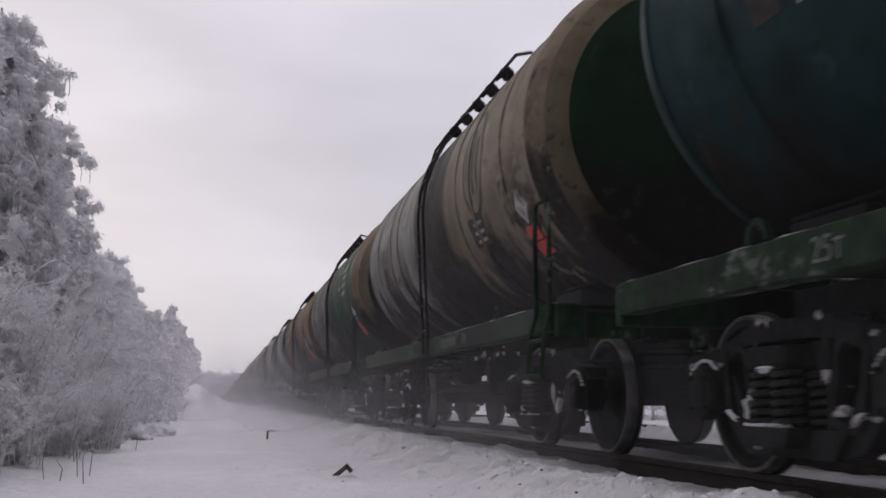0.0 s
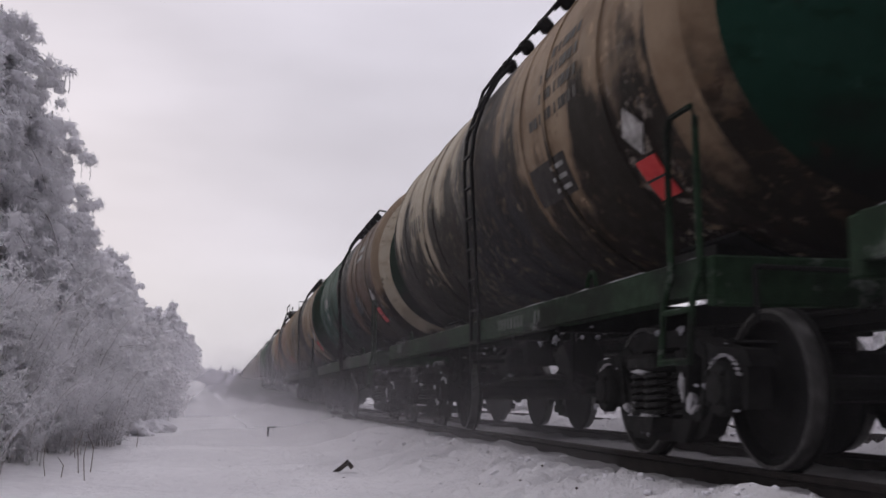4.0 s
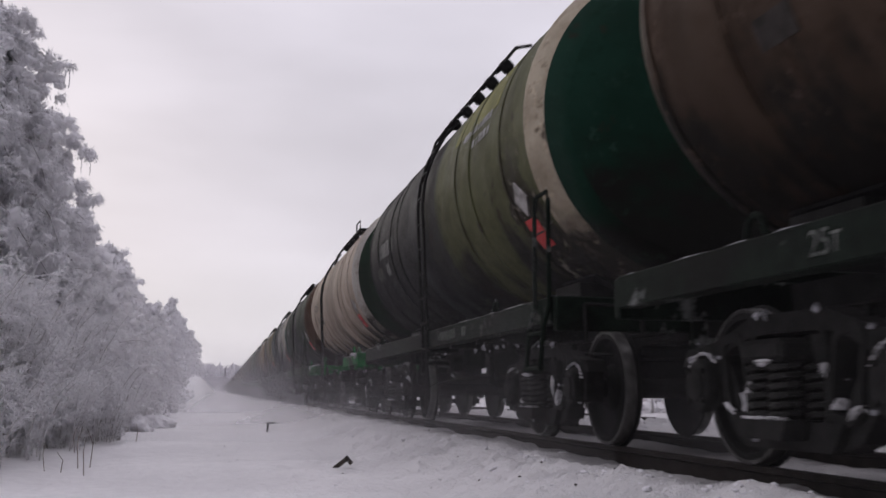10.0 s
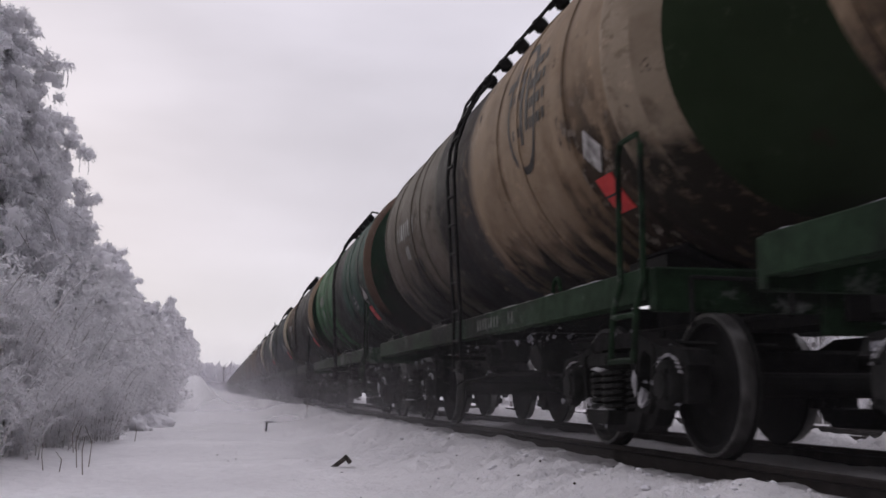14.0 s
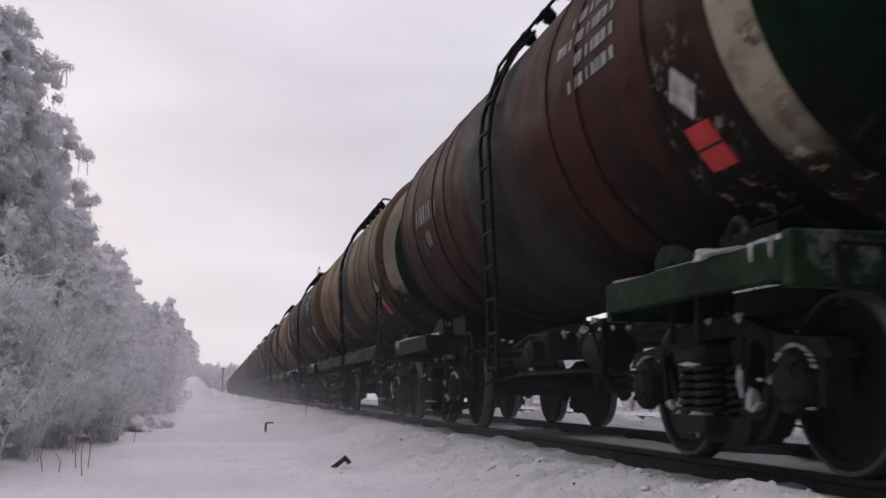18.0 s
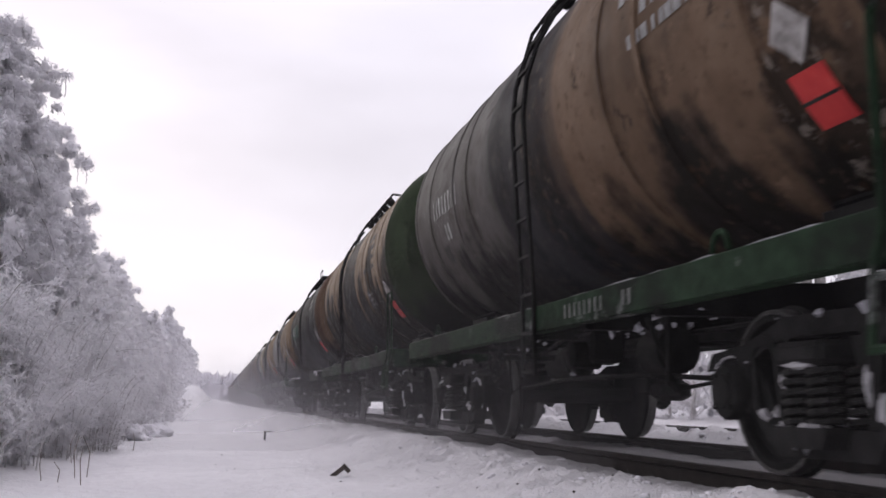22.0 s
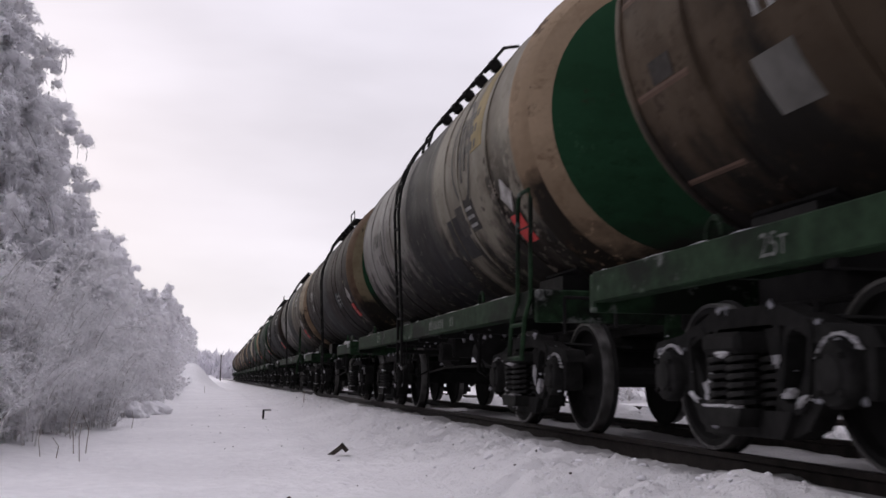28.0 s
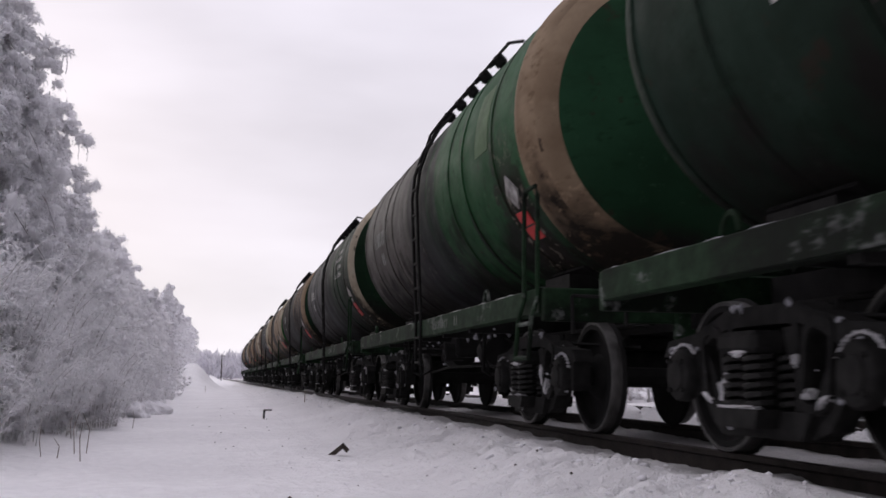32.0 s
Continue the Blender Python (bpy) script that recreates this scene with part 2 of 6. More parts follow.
def frost_mat(name, c1, c2, clear=0.42):
    """Hoar frost on twigs: each tuft its own tone."""
    m, nt, b = node_mat(name)
    g = nt.nodes.new("ShaderNodeNewGeometry")
    raw, v = coords(nt)
    n = noise_of(nt, v, 1.3, 3)
    f = calc(nt, "ADD", calc(nt, "MULTIPLY", g.outputs["Random Per Island"], 0.6), calc(nt, "MULTIPLY", n, 0.5))
    sock(nt, b.inputs["Base Color"], mixed(nt, f, rgba(c1), rgba(c2)))
    b.inputs["Roughness"].default_value = 0.9
    b.inputs["Specular IOR Level"].default_value = 0.15
    # ice crystals let light through
    tl = nt.nodes.new("ShaderNodeBsdfTranslucent")
    tl.inputs[0].default_value = rgba(c2)
    mx = nt.nodes.new("ShaderNodeMixShader")
    mx.inputs[0].default_value = clear
    out = [n for n in nt.nodes if n.type == "OUTPUT_MATERIAL"][0]
    nt.links.new(b.outputs[0], mx.inputs[1])
    nt.links.new(tl.outputs[0], mx.inputs[2])
    nt.links.new(mx.outputs[0], out.inputs[0])
    return m


SNOW = snow_mat("snow", (0.72, 0.71, 0.735), (0.83, 0.82, 0.845))
SNOW_GROUND = snow_mat("ground_snow", (0.73, 0.72, 0.732), (0.865, 0.855, 0.863), 8.0, 1.0, 0.07, True)
SNOW_DIRTY = snow_mat("trodden_snow", (0.3, 0.295, 0.3), (0.6, 0.59, 0.605), 9.0, 0.9, 0.05)
FROST = frost_mat("hoar_frost", (0.88, 0.87, 0.895), (0.965, 0.96, 0.975), 0.66)
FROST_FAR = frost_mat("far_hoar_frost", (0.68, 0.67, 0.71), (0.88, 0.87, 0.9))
BARK = plain("frosty_bark", (0.20, 0.18, 0.17), (0.62, 0.61, 0.63), 0.9, 0, 7.0, 40.0, 0.7, 0.01)
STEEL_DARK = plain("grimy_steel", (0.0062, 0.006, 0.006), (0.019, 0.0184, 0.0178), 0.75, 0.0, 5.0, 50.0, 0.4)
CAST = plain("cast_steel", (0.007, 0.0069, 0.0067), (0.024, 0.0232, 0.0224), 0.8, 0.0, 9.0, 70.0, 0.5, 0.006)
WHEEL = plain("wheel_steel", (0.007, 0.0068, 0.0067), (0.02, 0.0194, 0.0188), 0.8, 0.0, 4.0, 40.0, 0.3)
TREAD = plain("wheel_tread_steel", (0.035, 0.034, 0.033), (0.13, 0.126, 0.122), 0.4, 0.6, 12.0, 80.0, 0.15)
RAIL_TOP = plain("rail_steel", (0.01, 0.0085, 0.0078), (0.035, 0.029, 0.026), 0.6, 0.2, 8.0, 60.0, 0.2)
SPRING = plain("spring_steel", (0.009, 0.0087, 0.0085), (0.032, 0.031, 0.03), 0.6, 0.1, 9.0, 60.0, 0.2)
WOOD_DARK = plain("dark_wet_wood", (0.03, 0.025, 0.022), (0.09, 0.075, 0.065), 0.8, 0, 9.0, 50.0, 0.6)
CONCRETE = plain("weathered_concrete", (0.22, 0.21, 0.2), (0.4, 0.39, 0.38), 0.85, 0, 3.0, 40.0, 0.5)
RUBBER = plain("black_rubber", (0.012, 0.012, 0.012), (0.03, 0.03, 0.03), 0.6, 0, 10.0, 60.0, 0.2)
RED = plain("red_hazard_paint", (0.36, 0.03, 0.032), (0.52, 0.055, 0.05), 0.55, 0, 8.0, 60.0, 0.15)
WHITE = plain("white_stencil_paint", (0.5, 0.5, 0.48), (0.72, 0.72, 0.7), 0.6, 0, 6.0, 70.0, 0.15)
BLACK_MARK = plain("black_stencil_paint", (0.012, 0.011, 0.01), (0.05, 0.044, 0.04), 0.6, 0, 8.0, 60.0, 0.15)
PEELED = plain("peeling_white_paint", (0.05, 0.045, 0.04), (0.5, 0.48, 0.46), 0.7, 0, 9.0, 40.0, 0.4)
ICE = plain("dirty_ice", (0.03, 0.03, 0.031), (0.42, 0.42, 0.45), 0.5, 0, 14.0, 60.0, 0.6, 0.01)
FROST_SHRUB = frost_mat("shrub_frost", (0.88, 0.87, 0.89), (0.97, 0.965, 0.975), 0.68)
RIMED = plain("rimed_twig", (0.3, 0.28, 0.265), (0.88, 0.87, 0.88), 0.9, 0, 5.0, 40.0, 0.5, 0.006)
TREE_STALK = plain("dry_stalk", (0.12, 0.09, 0.07), (0.3, 0.26, 0.22), 0.9, 0, 9.0, 50.0, 0.3)


# ------------------------------------------------------------------ mesh helpers
def part(name, bm, material, parent, label="", smooth=False):
    """Link a bmesh as one mesh object under a thing or a part (or at top level, with no parent)."""
    me = bpy.data.meshes.new(name)
    bm.to_mesh(me)
    bm.free()
    me.materials.append(material)
    if smooth:
        for p in me.polygons:
            p.use_smooth = True
        me.set_sharp_from_angle(angle=radians(42))
    ob = new(name, me)
    ob.material_slots[0].link = "OBJECT"
    ob.material_slots[0].material = material
    if parent:
        ob.parent = parent
    if label:
        ob["label"] = label
    return ob


def again(ob, name, parent, m=None):
    """Another part on the same mesh."""
    o = new(name, ob.data)
    o.material_slots[0].link = "OBJECT"
    o.material_slots[0].material = ob.material_slots[0].material
    o.parent = parent
    if m:
        o.matrix_basis = m
    return o


def box(bm, cx, cy, cz, sx, sy, sz, m=None, bev=0.0):
    g = bmesh.ops.create_cube(bm, size=1.0, matrix=(m or Matrix()) @ Matrix.Translation((cx, cy, cz)) @ Matrix.Diagonal((sx, sy, sz, 1)))
    if bev:
        es = list({e for v in g["verts"] for e in v.link_edges})
        bmesh.ops.bevel(bm, geom=es, offset=bev, segments=1, affect="EDGES", profile=0.6)


def tube(bm, pts, r, sides=6):
    """A pipe along a line of points."""
    pts = [Vector(p) for p in pts]
    rings = []
    for i, p in enumerate(pts):
        d = (pts[min(i + 1, len(pts) - 1)] - pts[max(i - 1, 0)]).normalized()
        u = d.cross(Vector((0.31, 0.57, 0.76))).normalized()
        w = d.cross(u)
        rr = r[i] if isinstance(r, (list, tuple)) else r
        rings.append([bm.verts.new(p + (u * math.cos(a) + w * math.sin(a)) * rr) for a in [2 * math.pi * k / sides for k in range(sides)]])
    for a, b in zip(rings, rings[1:]):
        for k in range(sides):
            bm.faces.new((a[k], a[(k + 1) % sides], b[(k + 1) % sides], b[k]))
    bm.faces.new(rings[0][::-1])
    bm.faces.new(rings[-1])


def lathe(bm, prof, sides, axis="x", at=(0, 0, 0), close=True):
    """Turn a profile of (along, radius) round an axis."""
    rings = []
    for a, r in prof:
        ring = []
        for k in range(sides):
            t = 2 * math.pi * k / sides
            c, s = math.cos(t) * r, math.sin(t) * r
            p = (a, c, s) if axis == "x" else (c, a, s) if axis == "y" else (c, s, a)
            ring.append(bm.verts.new(Vector(at) + Vector(p)))
        rings.append(ring)
    for p, q in zip(rings, rings[1:]):
        for k in range(sides):
            bm.faces.new((p[k], p[(k + 1) % sides], q[(k + 1) % sides], q[k]))
    if close:
        bm.faces.new(rings[0][::-1])
        bm.faces.new(rings[-1])
    bmesh.ops.recalc_face_normals(bm, faces=bm.faces)


def prism(bm, outline, x0, x1):
    """A plate with an outline of (y, z), from x0 to x1."""
    a = [bm.verts.new((x0, y, z)) for y, z in outline]
    b = [bm.verts.new((x1, y, z)) for y, z in outline]
    bm.faces.new(a)
    bm.faces.new(b[::-1])
    n = len(outline)
    for k in range(n):
        bm.faces.new((a[k], b[k], b[(k + 1) % n], a[(k + 1) % n]))
    bmesh.ops.recalc_face_normals(bm, faces=bm.faces)


# ------------------------------------------------------------------ the tank wagon
TANK_Z, TANK_R = 2.80, 1.50
CYL = 4.72              # half length of the straight barrel


def on_tank(y, deg, lift=0.0):
    """A point on the near side of the barrel; deg up from its middle height."""
    a = radians(deg)
    return Vector((-math.cos(a) * (TANK_R + lift), y, TANK_Z + math.sin(a) * (TANK_R + lift)))


def curved_plate(bm, y0, y1, d0, d1, lift=0.006, thick=0.008, n=4):
    """A thin plate that lies round the barrel."""
    lo, hi = [], []
    for k in range(n + 1):
        d = d0 + (d1 - d0) * k / n
        lo.append([bm.verts.new(on_tank(y, d, lift - thick)) for y in (y0, y1)])
        hi.append([bm.verts.new(on_tank(y, d, lift)) for y in (y0, y1)])
    for k in range(n):
        bm.faces.new((hi[k][0], hi[k][1], hi[k + 1][1], hi[k + 1][0]))
        for s in (0, 1):
            bm.faces.new((lo[k][s], hi[k][s], hi[k + 1][s], lo[k + 1][s]))
    for q in (0, n):
        bm.faces.new((lo[q][0], lo[q][1], hi[q][1], hi[q][0]))
    bmesh.ops.recalc_face_normals(bm, faces=bm.faces)


def dome_profile(t):
    """(distance past the barrel, radius) of the dished end, t from 0 at the rim to 1 at the middle."""
    a = t * math.pi / 2
    return 0.52 * math.sin(a) ** 0.9 if t else 0.0, TANK_R * math.cos(a) ** 0.62 if t < 1 else 0.0


def clump(bm, rs, at, r, squash):
    """A ragged lump of frozen snow."""
    g = bmesh.ops.create_icosphere(bm, subdivisions=1, radius=r)
    wide = rs.uniform(0.5, 2.2)
    for v in g["verts"]:
        v.co = Vector(at) + Vector((v.co.x * rs.uniform(0.2, 0.8), v.co.y * wide * rs.uniform(0.3, 1.5), v.co.z * squash * rs.uniform(0.3, 1.6)))


def ringed(bm, outer, inner, x0, x1):
    """A flat casting with a window: outer and inner outlines of (y, z) with as many points, from x0 to x1."""
    n = len(outer)
    vs = [[bm.verts.new((x, y, z)) for y, z in line] for x in (x0, x1) for line in (outer, inner)]
    for k in range(n):
        m = (k + 1) % n
        for a, b in ((0, 1), (2, 3), (0, 2), (1, 3)):
            bm.faces.new((vs[a][k], vs[a][m], vs[b][m], vs[b][k]))
    bmesh.ops.recalc_face_normals(bm, faces=bm.faces)


def rounded(y0, y1, z0, z1, r, lean=0.0, steps=3):
    """Outline of a rounded window, its top shifted by lean."""
    out = []
    for cy, cz, a0 in ((y1 - r, z1 - r, 0), (y0 + r, z1 - r, 90), (y0 + r, z0 + r, 180), (y1 - r, z0 + r, 270)):
        for k in range(steps + 1):
            a = radians(a0 + 90 * k / steps)
            y, z = cy + r * math.cos(a), cz + r * math.sin(a)
            out.append((y + lean * (z - z0) / (z1 - z0), z))
    return out


def widened(line, d):
    """The outline grown by d round its middle."""
    cy, cz = sum(p[0] for p in line) / len(line), sum(p[1] for p in line) / len(line)
    out = []
    for y, z in line:
        v = Vector((y - cy, z - cz))
        v = v * (1 + d / max(v.length, 0.01))
        out.append((cy + v.x, cz + v.y))
    return out


def snow_pat(bm, rs, at, size, lean=0.0):
    """A flat, ragged pat of packed snow stuck on the casting."""
    g = bmesh.ops.create_icosphere(bm, subdivisions=2, radius=1.0)
    sh = Vector((rs.uniform(0, 60), rs.uniform(0, 60), 0))
    for v in g["verts"]:
        k = 1 + 0.9 * noise.noise(v.co * 1.4 + sh) + 0.4 * noise.noise(v.co * 3.3 + sh)
        p = Vector((v.co.x * size[0], v.co.y * size[1], v.co.z * size[2])) * k
        v.co = Vector(at) + Vector((p.x, p.y, p.z + lean * p.y))


def build_bogie(parent, yc):
    bm = bmesh.new()
    box(bm, 0, yc, 0.63, 1.9, 0.3, 0.24, bev=0.03)
    box(bm, 0, yc, 0.80, 0.5, 0.5, 0.14, bev=0.03)
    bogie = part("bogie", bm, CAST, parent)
    spring_mesh = None
    for side in (-1, 1):
        x = side * 1.03
        x0, x1 = x - 0.085, x + 0.085
        # cast side frame: arched top chord, spring window and two leaning side windows with thick rims, jaws over the axle boxes
        bm = bmesh.new()
        prism(bm, [(yc - 1.24, 0.60), (yc - 1.17, 0.70), (yc - 0.80, 0.735), (yc - 0.55, 0.80), (yc - 0.36, 0.86), (yc + 0.36, 0.86), (yc + 0.55, 0.80), (yc + 0.80, 0.735),
                   (yc + 1.17, 0.70), (yc + 1.24, 0.60), (yc + 0.74, 0.62), (yc + 0.56, 0.70), (yc + 0.34, 0.755), (yc - 0.34, 0.755), (yc - 0.56, 0.70), (yc - 0.74, 0.62)], x0, x1)
        for s in (-1, 1):
            win = [(yc + s * (p - yc), z) for p, z in rounded(yc + 0.40, yc + 0.60, 0.33, 0.72, 0.07, 0.07)]
            ringed(bm, widened(win, 0.055), win, x0 - 0.012, x1 + 0.012)
            prism(bm, [(yc + s * 0.80, 0.64), (yc + s * 0.66, 0.62), (yc + s * 0.40, 0.24), (yc + s * 0.44, 0.15), (yc + s * 0.60, 0.20), (yc + s * 0.78, 0.42)], x0 + 0.02, x1 - 0.02)
            for q in (0.745, 1.085):
                prism(bm, [(yc + s * q, 0.66), (yc + s * (q + 0.085), 0.66), (yc + s * (q + 0.07), 0.36), (yc + s * (q + 0.015), 0.36)], x0 + 0.01, x1 - 0.01)
        win = rounded(yc - 0.33, yc + 0.33, 0.285, 0.75, 0.05)
        ringed(bm, widened(win, 0.05), win, x0, x1)
        prism(bm, [(yc - 0.52, 0.29), (yc + 0.52, 0.29), (yc + 0.42, 0.145), (yc - 0.42, 0.145)], x0 - 0.03, x1 + 0.03)
        prism(bm, [(yc - 0.24, 0.30), (yc + 0.24, 0.30), (yc + 0.2, 0.20), (yc - 0.2, 0.20)], x - 0.25, x + 0.25)
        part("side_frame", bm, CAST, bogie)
        # friction wedges and bolster end in the window
        bm = bmesh.new()
        box(bm, x, yc, 0.655, 0.5, 0.42, 0.12, bev=0.03)
        for s in (-1, 1):
            prism(bm, [(yc + s * 0.22, 0.73), (yc + s * 0.32, 0.73), (yc + s * 0.32, 0.58), (yc + s * 0.26, 0.58)], x - 0.08, x + 0.08)
        part("bolster_end", bm, CAST, bogie)
        seats = ((0.15, -0.105), (0.15, 0.105), (0.0, -0.2), (0.0, 0.2)) if side < 0 else ((0.15, -0.105), (0.15, 0.105))
        for dx, dy in seats:
            m = Matrix.Translation((x + side * dx, yc + dy, 0))
            if spring_mesh is None:
                bm = bmesh.new()
                tube(bm, [(0.082 * math.cos(q), 0.082 * math.sin(q), 0.30 + 0.29 * q / 37.7) for q in np.linspace(0, 37.7, 55)], 0.0185, 5)
                spring_mesh = part("spring", bm, SPRING, bogie, "coil spring caked with ice")
                spring_mesh.matrix_basis = m
            else:
                again(spring_mesh, "spring", bogie, m)
        for s in (-1, 1):
            bm = bmesh.new()
            lathe(bm, [(x + side * 0.07, 0.165), (x + side * 0.125, 0.165), (x + side * 0.145, 0.15), (x + side * 0.15, 0.10), (x + side * 0.165, 0.09), (x + side * 0.17, 0.03)], 18, "x", (0, yc + s * 0.925, 0.479))
            box(bm, x, yc + s * 0.925, 0.50, 0.22, 0.30, 0.29, bev=0.04)
            for a in range(4):
                t = radians(45 + 90 * a)
                lathe(bm, [(x + side * 0.145, 0.018), (x + side * 0.17, 0.016)], 6, "x", (0, yc + s * 0.925 + 0.125 * math.cos(t), 0.479 + 0.125 * math.sin(t)))
            part("axle_box", bm, CAST, bogie, smooth=True)
    # packed snow on the near side: rims of the jaws, window corners, spring seats
    rs = random.Random(int(40 + yc))
    bm = bmesh.new()
    for s in (-1, 1):
        a0, a1 = sorted((rs.uniform(20, 75), rs.uniform(95, 165)))
        for a in np.arange(a0, a1, 11):
            t = radians(a)
            snow_pat(bm, rs, (-1.13, yc + s * 0.925 + 0.2 * math.cos(t), 0.5 + 0.175 * math.sin(t)), (0.014, 0.02, rs.uniform(0.004, 0.012)), -0.5 * math.cos(t))
        snow_pat(bm, rs, (-1.10, yc + s * 0.44, 0.36 + rs.uniform(0, 0.03)), (0.04, 0.035, rs.uniform(0.03, 0.07)))
        snow_pat(bm, rs, (-1.12, yc + s * rs.uniform(0.5, 0.62), 0.35), (0.03, 0.05, 0.022), 0.5 * s)
        snow_pat(bm, rs, (-1.13, yc + s * 0.36, rs.uniform(0.45, 0.6)), (0.02, 0.016, rs.uniform(0.03, 0.08)))
    for k in range(3):
        snow_pat(bm, rs, (-1.24, yc + rs.uniform(-0.18, 0.2), 0.305), (0.04, rs.uniform(0.03, 0.09), 0.016))
    snow_pat(bm, rs, (-1.24, yc + rs.uniform(-0.06, 0.06), 0.60), (0.04, 0.10, 0.022))
    tagged(part("snow_crust", bm, SNOW_DIRTY, bogie), "packed snow stuck in the corners of the bogie frame", kind="stuff")
    bm = bmesh.new()
    for k in range(26):
        y = yc + rs.choice((rs.uniform(-0.42, 0.42), rs.uniform(-1.15, -0.6), rs.uniform(0.6, 1.15)))
        d = abs(y - yc)
        z = rs.choice((0.19, 0.31, 0.33, 0.86)) if d < 0.45 else rs.choice((0.74, 0.64, 0.35, 0.5))
        clump(bm, rs, (-1.13 - rs.uniform(-0.03, 0.04), y, z), 0.010 + 0.03 * rs.random() ** 2, rs.uniform(0.2, 1.4))
    tagged(part("ice_crust", bm, ICE, bogie), "lumps of frozen snow on the bogie", kind="stuff")
    # brake hangers and lever in front of the wheels
    bm = bmesh.new()
    for s in (-1, 1):
        tube(bm, [(-0.98, yc + s * 0.52, 0.86), (-1.0, yc + s * 0.56, 0.5), (-0.95, yc + s * 0.5, 0.34)], 0.022, 5)
    tube(bm, [(-0.98, yc - 0.56, 0.55), (-0.98, yc + 0.56, 0.6)], 0.016, 5)
    tube(bm, [(-0.6, yc - 1.4, 0.72), (-0.95, yc - 0.5, 0.78), (-0.9, yc + 0.5, 0.74), (-0.55, yc + 1.4, 0.8)], 0.015, 5)
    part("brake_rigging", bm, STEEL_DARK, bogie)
    for s in (-1, 1):
        bm = bmesh.new()
        tube(bm, [(-0.85, yc + s * 0.36, 0.42), (0.85, yc + s * 0.36, 0.42)], 0.035)
        for q in (-0.79, 0.79):
            box(bm, q, yc + s * 0.41, 0.45, 0.09, 0.07, 0.3, bev=0.01)
        part("brake_beam", bm, STEEL_DARK, bogie)
    return bogie


def build_wheelset(parent, y):
    bm = bmesh.new()
    lathe(bm, [(-1.12, 0.065), (-0.92, 0.065), (-0.88, 0.09), (-0.2, 0.083), (0.2, 0.083), (0.88, 0.09), (0.92, 0.065), (1.12, 0.065)], 12, "x")
    axle = part("wheelset", bm, STEEL_DARK, parent)
    axle.location = (0, y, 0.4785)
    for s in (-1, 1):
        bm = bmesh.new()
        prof = [(0.73, 0.10), (0.74, 0.40), (0.725, 0.43), (0.722, 0.49), (0.735, 0.503), (0.752, 0.497), (0.765, 0.4795), (0.852, 0.4745),
                (0.852, 0.41), (0.80, 0.39), (0.785, 0.33), (0.79, 0.2), (0.845, 0.155), (0.86, 0.10)]
        lathe(bm, [(s * a, r) for a, r in prof], 32, "x")
        w = part("wheel", bm, WHEEL, axle, smooth=True)
        bm = bmesh.new()
        lathe(bm, [(s * 0.766, 0.4796), (s * 0.766, 0.4815), (s * 0.851, 0.4765), (s * 0.8555, 0.4725), (s * 0.8555, 0.452), (s * 0.851, 0.45)], 32, "x", close=False)
        part("tread", bm, TREAD, axle, "tread polished bright by running", smooth=True)
    return axle


